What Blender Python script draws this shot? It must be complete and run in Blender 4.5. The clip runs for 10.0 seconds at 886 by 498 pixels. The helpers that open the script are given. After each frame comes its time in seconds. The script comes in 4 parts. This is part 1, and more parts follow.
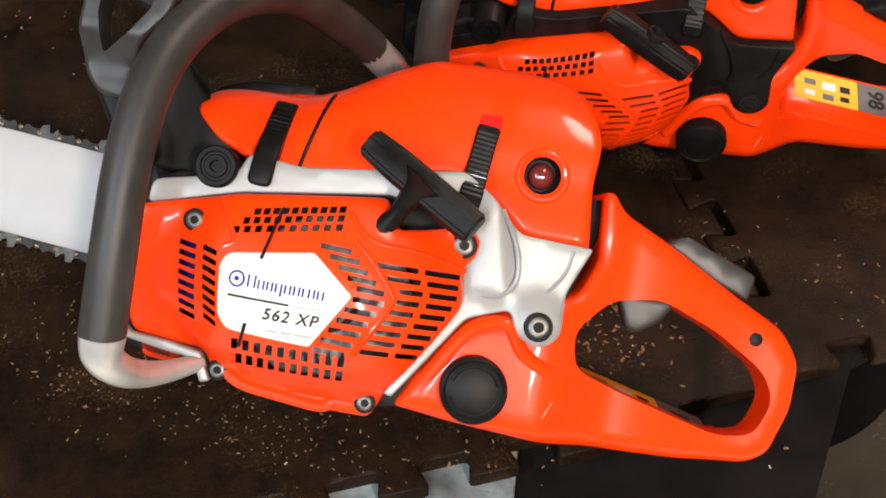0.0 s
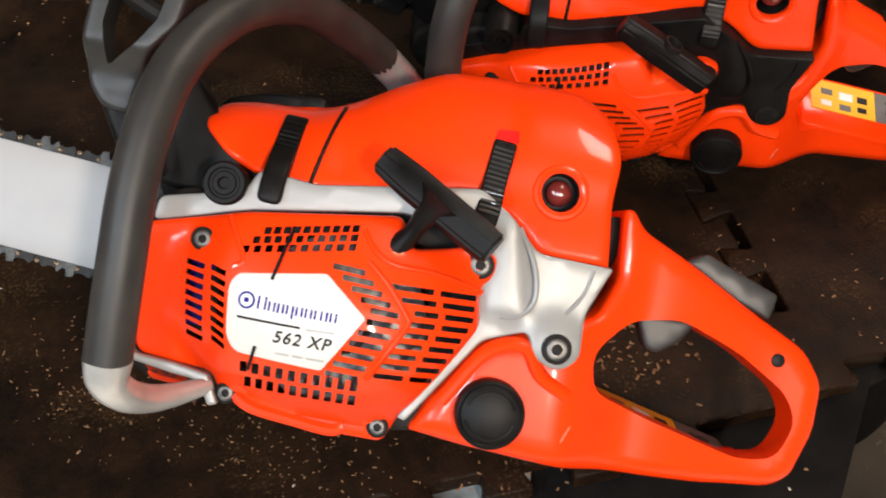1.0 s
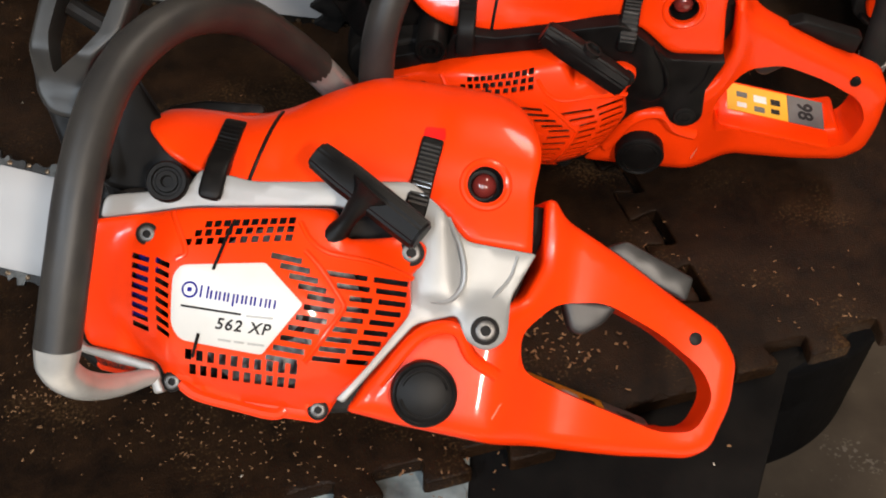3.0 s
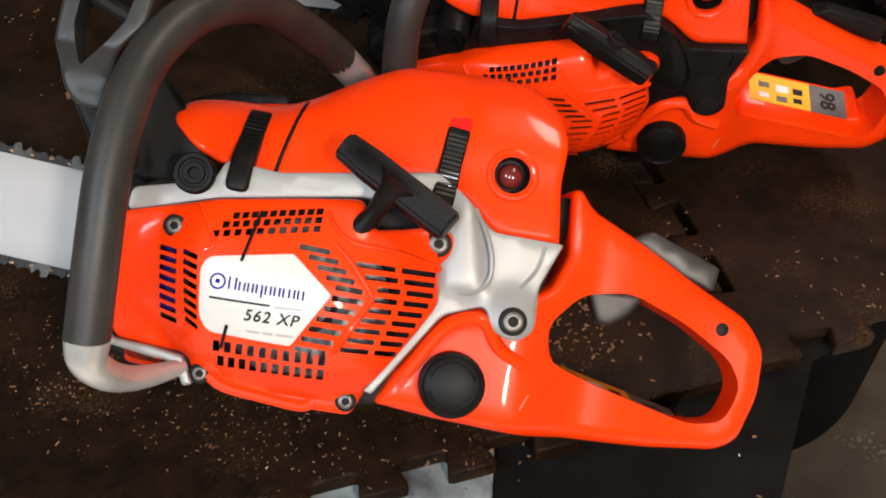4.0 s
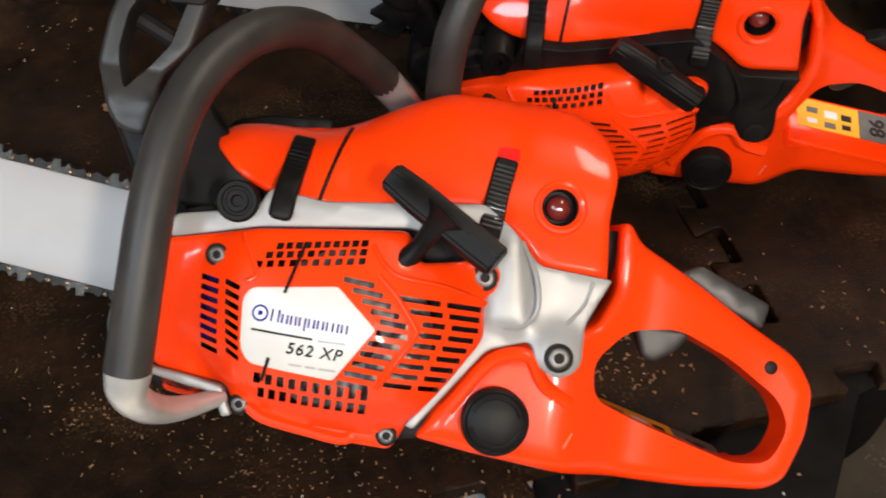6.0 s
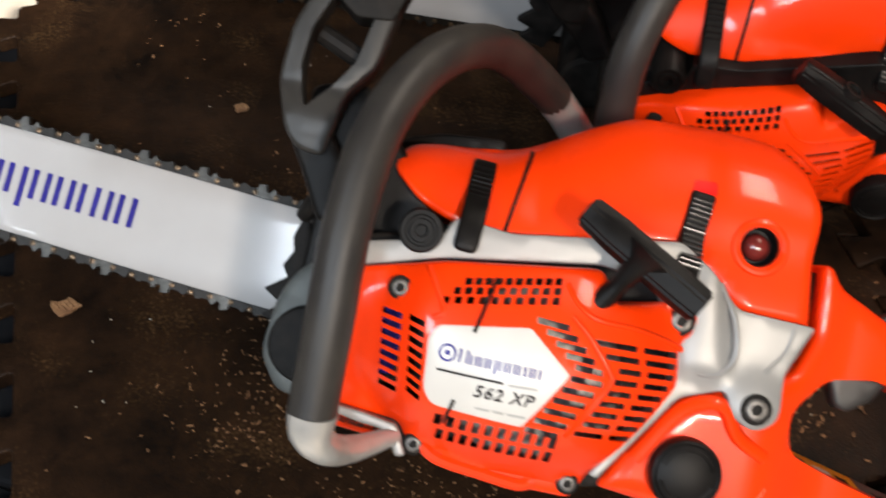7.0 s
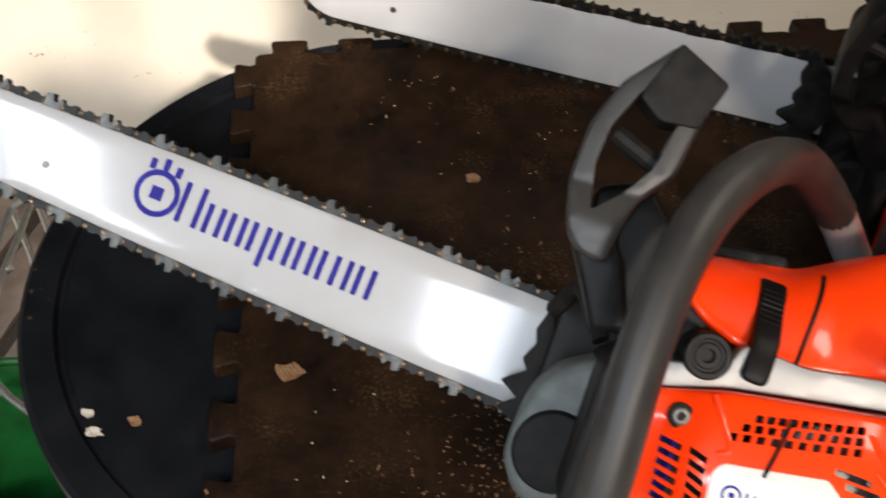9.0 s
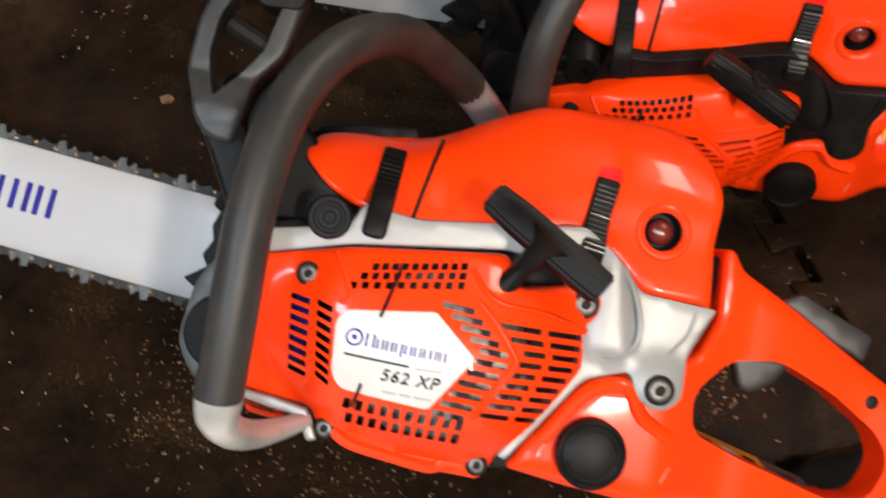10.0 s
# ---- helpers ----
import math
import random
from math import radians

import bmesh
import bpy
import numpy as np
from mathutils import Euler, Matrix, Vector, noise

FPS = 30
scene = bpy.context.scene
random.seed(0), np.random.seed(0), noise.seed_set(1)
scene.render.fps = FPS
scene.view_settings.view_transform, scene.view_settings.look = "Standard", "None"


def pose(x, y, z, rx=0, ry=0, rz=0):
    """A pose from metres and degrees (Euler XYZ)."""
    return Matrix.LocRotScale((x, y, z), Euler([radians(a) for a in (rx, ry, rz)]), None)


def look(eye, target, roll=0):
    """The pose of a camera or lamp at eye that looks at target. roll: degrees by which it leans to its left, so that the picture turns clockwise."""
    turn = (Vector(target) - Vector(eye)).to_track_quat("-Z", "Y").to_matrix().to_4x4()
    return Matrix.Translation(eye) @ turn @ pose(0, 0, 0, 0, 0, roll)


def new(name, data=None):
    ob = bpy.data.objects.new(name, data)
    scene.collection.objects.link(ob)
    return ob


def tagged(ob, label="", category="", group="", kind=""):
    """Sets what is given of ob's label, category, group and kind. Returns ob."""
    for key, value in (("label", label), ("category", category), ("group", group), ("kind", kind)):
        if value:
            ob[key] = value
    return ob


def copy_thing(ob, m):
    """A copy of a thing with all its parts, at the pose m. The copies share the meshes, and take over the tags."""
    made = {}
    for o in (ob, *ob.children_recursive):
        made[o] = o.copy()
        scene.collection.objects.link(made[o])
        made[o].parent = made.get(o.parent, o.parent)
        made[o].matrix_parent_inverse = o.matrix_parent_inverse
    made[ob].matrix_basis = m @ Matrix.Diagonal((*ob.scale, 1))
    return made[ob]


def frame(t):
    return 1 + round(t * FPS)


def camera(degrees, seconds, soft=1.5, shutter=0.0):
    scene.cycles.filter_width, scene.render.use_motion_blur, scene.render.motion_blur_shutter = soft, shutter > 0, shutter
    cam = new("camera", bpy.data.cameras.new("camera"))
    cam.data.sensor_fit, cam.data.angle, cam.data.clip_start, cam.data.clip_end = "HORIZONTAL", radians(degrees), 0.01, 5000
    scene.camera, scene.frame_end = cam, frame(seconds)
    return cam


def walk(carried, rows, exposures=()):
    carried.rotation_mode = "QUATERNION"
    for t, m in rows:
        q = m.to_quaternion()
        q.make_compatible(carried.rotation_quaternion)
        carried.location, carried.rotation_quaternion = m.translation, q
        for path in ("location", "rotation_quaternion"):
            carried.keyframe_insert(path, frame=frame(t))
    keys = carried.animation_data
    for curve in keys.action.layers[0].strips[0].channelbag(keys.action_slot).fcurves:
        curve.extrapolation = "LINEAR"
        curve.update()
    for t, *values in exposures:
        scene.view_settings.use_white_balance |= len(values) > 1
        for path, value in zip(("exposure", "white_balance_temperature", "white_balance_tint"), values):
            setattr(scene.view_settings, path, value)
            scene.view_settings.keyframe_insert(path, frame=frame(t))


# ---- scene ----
cam = camera(42.9, 10.0, soft=1.9, shutter=0.5)
PATH = [
    (0, (0.048, -0.077, 0.639), (-0.111, 1.217, -0.878), 2.2),
    (0.5, (0.051, -0.067, 0.635), (-0.096, 1.228, -0.883), 1.8),
    (1, (0.033, -0.058, 0.632), (-0.113, 1.235, -0.887), 2.7),
    (1.5, (0.016, -0.082, 0.65), (-0.132, 1.269, -0.817), 3.1),
    (2, (0.035, -0.094, 0.654), (-0.104, 1.263, -0.808), 2.4),
    (2.5, (0.057, -0.1, 0.646), (-0.027, 1.255, -0.823), 3.4),
    (4, (0.042, -0.101, 0.641), (-0.05, 1.238, -0.842), 2.9),
    (4.5, (0.039, -0.088, 0.638), (-0.064, 1.226, -0.866), 2.5),
    (5, (0.038, -0.078, 0.642), (-0.041, 1.241, -0.859), 3.0),
    (6.3, (0.009, -0.079, 0.645), (-0.143, 1.248, -0.843), 2.9),
    (6.5, (-0.008, -0.073, 0.64), (-0.176, 1.245, -0.855), 2.9),
    (7, (-0.059, -0.045, 0.634), (-0.256, 1.246, -0.881), 2.5),
    (7.5, (-0.1, -0.03, 0.631), (-0.366, 1.269, -0.866), 1.9),
    (8, (-0.138, -0.035, 0.636), (-0.447, 1.263, -0.854), 2.1),
    (8.5, (-0.17, -0.026, 0.64), (-0.573, 1.246, -0.849), 0.5),
    (9, (-0.143, -0.015, 0.63), (-0.58, 1.263, -0.845), 0.6),
    (9.5, (-0.076, -0.027, 0.622), (-0.306, 1.297, -0.859), 2.0),
    (10, (-0.032, -0.05, 0.638), (-0.154, 1.248, -0.878), 4.6),
]
walk(cam, [(t, look(eye, target, roll)) for t, eye, target, roll in PATH], [(0.0, 0.46), (0.5, 0.36), (1.0, 0.3), (2.0, 0.22), (5.0, 0.16), (7.0, 0.12), (8.5, 0.14), (10.0, 0.24)])

# ---- world and lamps ----
world = bpy.data.worlds.new("room_world")
scene.world = world
world.use_nodes = True
world.node_tree.nodes["Background"].inputs[0].default_value = (0.9, 0.85, 0.8, 1)
world.node_tree.nodes["Background"].inputs[1].default_value = 0.012


def tube_lamp(x, y, z, power, color, long=1.25, wide=0.24):
    """The light of one ceiling fixture: a long narrow panel that shines down."""
    data = bpy.data.lights.new("ceiling_tube", "AREA")
    data.shape, data.size, data.size_y, data.energy = "RECTANGLE", wide, long, power
    data.color = color
    ob = new("ceiling_tube", data)
    ob.matrix_world = pose(x, y, z)
    return ob


COOL, WARM = (0.80, 0.90, 1.0), (1.0, 0.87, 0.74)
tube_lamp(-0.14, -1.74, 1.965, 44, COOL)
tube_lamp(-1.42, -1.40, 1.965, 58, COOL, 1.6)
# unseen lamp added behind to light tops and floor
tube_lamp(0.80, 1.15, 1.965, 24, WARM)
tube_lamp(0.95, -1.53, 1.965, 84, WARM, 0.40, 0.14)
# an added, unseen spotlight: its narrow beam brightens only the floor behind the drum
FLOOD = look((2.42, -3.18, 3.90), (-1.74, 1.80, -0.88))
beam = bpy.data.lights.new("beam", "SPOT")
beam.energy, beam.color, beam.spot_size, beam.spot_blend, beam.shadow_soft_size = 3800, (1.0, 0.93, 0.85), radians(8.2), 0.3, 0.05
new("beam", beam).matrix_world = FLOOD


# ---- materials ----
def material(name, color, rough=0.5, metal=0.0, second=None, scale=60.0, amount=0.5, bump=0.0, fine=400.0, coat=0.0, gloss=0.12, spec=0.5, rugged=0.5,
             specks=None, speck_scale=300.0, speck_cut=0.7):
    """A principled surface with stains at one scale, grain at a finer one, and specks lying on it."""
    m = bpy.data.materials.new(name)
    m.use_nodes = True
    nt = m.node_tree
    b = nt.nodes["Principled BSDF"]
    b.inputs["Metallic"].default_value = metal
    b.inputs["Coat Weight"].default_value = coat
    b.inputs["Coat Roughness"].default_value = gloss
    b.inputs["Specular IOR Level"].default_value = spec
    co = nt.nodes.new("ShaderNodeTexCoord")
    n1 = nt.nodes.new("ShaderNodeTexNoise")
    n1.inputs["Scale"].default_value, n1.inputs["Detail"].default_value, n1.inputs["Roughness"].default_value = scale, 8, rugged
    n2 = nt.nodes.new("ShaderNodeTexNoise")
    n2.inputs["Scale"].default_value, n2.inputs["Detail"].default_value = fine, 3
    for n in (n1, n2):
        nt.links.new(co.outputs["Object"], n.inputs["Vector"])
    ramp = nt.nodes.new("ShaderNodeValToRGB")
    ramp.color_ramp.elements[0].position, ramp.color_ramp.elements[1].position = 0.35, 0.7
    second = second or tuple(c * (1 - amount * 0.5) for c in color)
    ramp.color_ramp.elements[0].color = (*color, 1)
    ramp.color_ramp.elements[1].color = (*second, 1)
    nt.links.new(n1.outputs["Fac"], ramp.inputs["Fac"])
    out = ramp.outputs["Color"]
    if specks:
        n3 = nt.nodes.new("ShaderNodeTexNoise")
        n3.inputs["Scale"].default_value, n3.inputs["Detail"].default_value = speck_scale, 2
        nt.links.new(co.outputs["Object"], n3.inputs["Vector"])
        n4 = nt.nodes.new("ShaderNodeTexNoise")
        n4.inputs["Scale"].default_value, n4.inputs["Detail"].default_value = 14, 4
        nt.links.new(co.outputs["Object"], n4.inputs["Vector"])
        mul = nt.nodes.new("ShaderNodeMath")
        mul.operation = "MULTIPLY"
        nt.links.new(n3.outputs["Fac"], mul.inputs[0])
        nt.links.new(n4.outputs["Fac"], mul.inputs[1])
        cut = nt.nodes.new("ShaderNodeMapRange")
        cut.inputs[1].default_value, cut.inputs[2].default_value = speck_cut * 0.5, speck_cut * 0.5 + 0.09
        nt.links.new(mul.outputs[0], cut.inputs[0])
        mix = nt.nodes.new("ShaderNodeMix")
        mix.data_type = "RGBA"
        nt.links.new(cut.outputs[0], mix.inputs[0])
        nt.links.new(out, mix.inputs[6])
        mix.inputs[7].default_value = (*specks, 1)
        out = mix.outputs[2]
    nt.links.new(out, b.inputs["Base Color"])
    rr = nt.nodes.new("ShaderNodeMapRange")
    rr.inputs[3].default_value, rr.inputs[4].default_value = max(0.03, rough - 0.08), min(1, rough + 0.1)
    nt.links.new(n1.outputs["Fac"], rr.inputs[0])
    nt.links.new(rr.outputs[0], b.inputs["Roughness"])
    if bump:
        bp = nt.nodes.new("ShaderNodeBump")
        bp.inputs["Strength"].default_value, bp.inputs["Distance"].default_value = bump, 0.001
        nt.links.new(n2.outputs["Fac"], bp.inputs["Height"])
        nt.links.new(bp.outputs[0], b.inputs["Normal"])
    return m


ORANGE = material("orange_plastic", (0.87, 0.041, 0.0012), 0.36, second=(0.81, 0.037, 0.0011), scale=25, bump=0.03, fine=900, coat=0.28, gloss=0.06, spec=0.16)
SILVER = material("silver_painted_magnesium", (0.27, 0.265, 0.255), 0.40, metal=0.25, second=(0.24, 0.235, 0.225), scale=35, bump=0.05, fine=1200)
ALU = material("bare_aluminium", (0.47, 0.46, 0.445), 0.3, metal=0.45, second=(0.38, 0.37, 0.355), scale=60, bump=0.06)
RUBBER = material("handle_rubber", (0.024, 0.022, 0.021), 0.4, second=(0.036, 0.032, 0.028), scale=40, bump=0.15, fine=1500, spec=0.28)
BLACK = material("black_plastic", (0.0045, 0.004, 0.0038), 0.40, second=(0.0085, 0.0075, 0.007), scale=70, bump=0.12, fine=1300, spec=0.11)
GREY_PLASTIC = material("dark_grey_plastic", (0.021, 0.020, 0.019), 0.36, second=(0.031, 0.029, 0.027), scale=50, bump=0.08, fine=1300, spec=0.3)
SHINY = material("polished_black_rubber", (0.03, 0.028, 0.026), 0.14, second=(0.045, 0.042, 0.04), scale=90)
FRONT = material("dull_grey_casting", (0.13, 0.138, 0.132), 0.5, second=(0.08, 0.084, 0.08), scale=60, bump=0.15, spec=0.25)
DARK = material("dark_engine", (0.006, 0.0055, 0.005), 0.55, second=(0.016, 0.0135, 0.012), scale=90, bump=0.2, spec=0.12)
STEEL = material("screw_steel", (0.06, 0.057, 0.054), 0.40, metal=0.6, second=(0.17, 0.16, 0.15), scale=200)
BADGE = material("badge_plate", (0.62, 0.60, 0.565), 0.3, second=(0.57, 0.55, 0.515), scale=30)
BAR = material("bar_white_paint", (0.35, 0.342, 0.342), 0.4, second=(0.315, 0.306, 0.303), scale=14, bump=0.02, fine=500, coat=0.5, gloss=0.10)
BLUE = material("print_blue", (0.012, 0.008, 0.20), 0.5, spec=0.15)
PRINT = material("print_dark", (0.025, 0.022, 0.022), 0.5, spec=0.15)
PRINT_FAINT = material("print_faint_grey", (0.42, 0.41, 0.39), 0.45)
CHAIN = material("chain_steel", (0.011, 0.009, 0.007), 0.45, metal=0.2, second=(0.005, 0.004, 0.003), scale=260, bump=0.3, spec=0.25)
RIVET = material("bronze_rivet", (0.16, 0.11, 0.07), 0.3, metal=0.7, second=(0.05, 0.03, 0.014), scale=300)
CUTTER = material("chromed_cutter", (0.05, 0.047, 0.042), 0.34, metal=0.75, second=(0.007, 0.006, 0.005), scale=210)
RED = material("red_plastic", (0.8, 0.008, 0.006), 0.4, second=(0.7, 0.007, 0.005), spec=0.2)
BULB = material("red_primer_bulb", (0.17, 0.022, 0.018), 0.12, second=(0.09, 0.012, 0.01), coat=0.5)
SEAM = material("worn_orange_edge", (0.55, 0.16, 0.09), 0.5)
YELLOW = material("yellow_label", (0.85, 0.42, 0.02), 0.4, second=(0.78, 0.38, 0.02))
LABEL_GREY = material("grey_label", (0.13, 0.125, 0.12), 0.45)
WHITE = material("white_print", (0.75, 0.73, 0.7), 0.5)
FOAM = material("dirty_foam_mat", (0.0038, 0.0027, 0.0022), 0.42, second=(0.026, 0.0125, 0.006), scale=13, bump=0.6, fine=600, spec=0.07, rugged=0.8,
                specks=(0.046, 0.025, 0.011), speck_scale=420, speck_cut=0.64)
DRUM = material("black_drum_plastic", (0.0036, 0.004, 0.005), 0.5, second=(0.0075, 0.008, 0.0095), scale=22, bump=0.15, fine=300, spec=0.07,
                specks=(0.06, 0.045, 0.03), speck_scale=200, speck_cut=0.86)
BOARD = material("black_matt_board", (0.0045, 0.004, 0.0038), 0.85, second=(0.009, 0.0075, 0.0065), scale=30, bump=0.3, fine=300, spec=0.06)
MOTTLED = material("mottled_grey_board", (0.27, 0.31, 0.31), 0.5, second=(0.012, 0.014, 0.015), scale=24, bump=0.4, fine=260)
# dim brown of concrete in shade, put into the colour
SHADED_FLOOR = material("shaded_floor_brown", (0.075, 0.058, 0.042), 0.8, second=(0.045, 0.034, 0.025), scale=9, bump=0.3, fine=160, spec=0.15,
                 specks=(0.13, 0.11, 0.09), speck_scale=130, speck_cut=0.74)
PLANK = material("worn_plank", (0.27, 0.20, 0.155), 0.75, second=(0.15, 0.105, 0.08), scale=16, bump=0.3, fine=160, spec=0.2)
CONCRETE = material("pale_concrete", (0.84, 0.75, 0.63), 0.75, second=(0.78, 0.68, 0.55), scale=5, bump=0.3, fine=120,
                    specks=(0.25, 0.17, 0.10), speck_scale=90, speck_cut=0.82)
WALL = material("painted_wall", (0.28, 0.26, 0.23), 0.8, second=(0.22, 0.20, 0.18), scale=3, bump=0.1, fine=80)
GREEN = material("green_plastic", (0.009, 0.11, 0.02), 0.4, second=(0.006, 0.055, 0.011), scale=18, bump=0.1)
CHIP = material("wood_chip", (0.22, 0.115, 0.05), 0.85, second=(0.12, 0.055, 0.022), scale=90)
CHIP_PALE = material("pale_chip", (0.50, 0.45, 0.39), 0.7, second=(0.32, 0.27, 0.2), scale=90)
WIRE = material("galvanised_wire", (0.6, 0.6, 0.58), 0.3, metal=0.9)


# ---- mesh helpers ----
U = 0.0009  # one drawing unit of the saw, in metres


def link(name, bm, mat, parent=None, label="", sharp=35, scale=U):
    """The bmesh as ONE mesh object, smooth but for its sharp edges."""
    if scale != 1:
        bmesh.ops.scale(bm, vec=(scale,) * 3, verts=bm.verts)
    bmesh.ops.recalc_face_normals(bm, faces=bm.faces)
    for f in bm.faces:
        f.smooth = True
    for e in bm.edges:
        e.smooth = len(e.link_faces) == 2 and e.calc_face_angle(3.2) < radians(sharp)
    me = bpy.data.meshes.new(name)
    bm.to_mesh(me)
    bm.free()
    me.materials.append(mat)
    ob = new(name, me)
    if parent:
        ob.parent = parent
    if label:
        tagged(ob, label)
    return ob


def rounded(points, r=6.0, steps=4):
    """A closed outline with its corners rounded. A point may carry its own radius."""
    out = []
    k = len(points)
    for i in range(k):
        p = Vector(points[i][:2])
        rr = points[i][2] if len(points[i]) > 2 else r
        a, b = Vector(points[i - 1][:2]) - p, Vector(points[(i + 1) % k][:2]) - p
        cut = min(rr, a.length * 0.45, b.length * 0.45)
        if cut < 0.3:
            out.append(p)
            continue
        p0, p1 = p + a.normalized() * cut, p + b.normalized() * cut
        for j in range(steps + 1):
            s = j / steps
            out.append(p0.lerp(p, s).lerp(p.lerp(p1, s), s))
    return out


def dense(outline, step):
    out = []
    for i, p in enumerate(outline):
        q = outline[(i + 1) % len(outline)]
        n = max(1, int((q - p).length / step))
        out += [p.lerp(q, j / n) for j in range(n)]
    return out


def inside(pts, poly):
    """Which of the points lie in the polygon."""
    x, y = pts[:, 0], pts[:, 1]
    hit = np.zeros(len(pts), bool)
    for i in range(len(poly)):
        (x0, y0), (x1, y1) = poly[i - 1], poly[i]
        if y0 != y1:
            hit ^= ((y0 > y) != (y1 > y)) & (x < (x1 - x0) * (y - y0) / (y1 - y0) + x0)
    return hit


def distance(pts, poly):
    best = np.full(len(pts), 1e9)
    for i in range(len(poly)):
        a, b = poly[i - 1], poly[i]
        ab = b - a
        s = np.clip(((pts - a) @ ab) / max(1e-9, ab @ ab), 0, 1)
        best = np.minimum(best, np.hypot(*(pts - a - s[:, None] * ab).T))
    return best


def plate(outline, top, bottom, r=3.0, holes=(), step=7.0, both=False, wall=2.2, edge=4.0):
    """A moulded panel: an outline (with holes) under the height top(x, y), its rim rounded by r, with walls down to bottom.
    both: the underside is rounded too, at the height that bottom gives."""
    from mathutils.geometry import delaunay_2d_cdt
    height = top if callable(top) else (lambda x, y: top + 0 * x)
    out = dense(outline, edge)
    rim = np.array([tuple(p) for p in out])
    cut = [np.array([tuple(p) for p in h]) for h in holes]
    rings = [rim] + cut
    pts, edges = [], []
    for ring in rings:
        base = len(pts)
        pts += [tuple(p) for p in ring]
        edges += [(base + i, base + (i + 1) % len(ring)) for i in range(len(ring))]
    gx, gy = np.meshgrid(np.arange(rim[:, 0].min() + 1.1, rim[:, 0].max(), step), np.arange(rim[:, 1].min() + 1.3, rim[:, 1].max(), step))
    grid = np.c_[gx.ravel(), gy.ravel()]
    far = [(grid, r + 1.5)]
    if r > 0.4:
        d = np.roll(rim, -1, 0) - np.roll(rim, 1, 0)
        nrm = np.c_[-d[:, 1], d[:, 0]] / np.maximum(1e-9, np.hypot(*d.T))[:, None]
        if not inside((rim + nrm * 0.2)[:1], rim)[0]:
            nrm = -nrm
        for f in (0.12, 0.4, 1.0):
            far.append((rim + nrm * r * f, r * f * 0.93))
    for some, keep in far:
        some = some[inside(some, rim)]
        some = some[distance(some, rim) > keep]
        for h in cut:
            if len(some):
                some = some[~inside(some, h) & (distance(some, h) > 0.8)]
        pts += [tuple(p) for p in some]
    verts, _, tris, *_ = delaunay_2d_cdt([Vector(p) for p in pts], edges, [], 0, 1e-5)
    v = np.array([tuple(p) for p in verts])
    mid = np.array([v[list(t)].mean(0) for t in tris])
    ok = inside(mid, rim)
    for h in cut:
        ok &= ~inside(mid, h)
    dist = distance(v, rim)
    drop = np.where(dist < r, r - np.sqrt(np.maximum(0, r * r - (r - dist) ** 2)), 0) if r > 0 else np.zeros(len(v))
    z = height(v[:, 0], v[:, 1])
    bm = bmesh.new()
    up = [bm.verts.new((x, y, h - dd)) for (x, y), h, dd in zip(v, z, drop)]
    for t, good in zip(tris, ok):
        if good and len(set(t)) == 3:
            bm.faces.new([up[i] for i in t])
    bm.verts.index_update()
    border = [e for e in bm.edges if len(e.link_faces) == 1]
    on_rim = distance(v, rim) < 0.05
    index = {vert: i for i, vert in enumerate(up)}
    low = {}
    deep = bottom if callable(bottom) else (lambda x, y: bottom + 0 * x)
    zl = deep(v[:, 0], v[:, 1])
    if both:
        down = [bm.verts.new((x, y, h + dd)) for (x, y), h, dd in zip(v, zl, drop)]
        for t, good in zip(tris, ok):
            if good and len(set(t)) == 3:
                bm.faces.new([down[i] for i in reversed(t)])
        low = {up[i]: down[i] for i in range(len(up))}
    for e in border:
        a, b = e.verts
        for w in (a, b):
            if w not in low:
                i = index[w]
                low[w] = bm.verts.new((w.co.x, w.co.y, zl[i] if on_rim[i] else w.co.z - wall))
        bm.faces.new((a, b, low[b], low[a]))
    for w in [w for w in bm.verts if not w.link_faces]:
        bm.verts.remove(w)
    return bm


def disc(x, y, r, z0, z1, bevel=1.0, n=28, hole=0.0):
    """A turned disc along z with a rounded rim and, if wanted, a socket in its face."""
    prof = [(r, z0), (r, z1 - bevel), (r - bevel * 0.3, z1 - bevel * 0.3), (r - bevel, z1)]
    if hole:
        prof += [(hole, z1), (hole, z1 - hole * 0.8)]
    return turned(prof, n, (x, y))


def turned(prof, n=28, at=(0, 0)):
    bm = bmesh.new()
    rings = [[bm.verts.new((at[0] + r * math.cos(2 * math.pi * i / n), at[1] + r * math.sin(2 * math.pi * i / n), z)) for i in range(n)] for r, z in prof]
    for a, b in zip(rings, rings[1:]):
        for i in range(n):
            bm.faces.new((a[i], a[(i + 1) % n], b[(i + 1) % n], b[i]))
    bm.faces.new(rings[-1])
    bm.faces.new(rings[0][::-1])
    return bm


def box(x0, x1, y0, y1, z0, z1, bevel=0.0, m=None):
    bm = bmesh.new()
    bmesh.ops.create_cube(bm, size=1, matrix=Matrix.Translation(((x0 + x1) / 2, (y0 + y1) / 2, (z0 + z1) / 2)) @ Matrix.Diagonal((x1 - x0, y1 - y0, z1 - z0, 1)))
    if bevel:
        bmesh.ops.bevel(bm, geom=bm.edges[:], offset=bevel, segments=2, affect="EDGES", profile=0.5)
    if m:
        bmesh.ops.transform(bm, matrix=m, verts=bm.verts)
    return bm


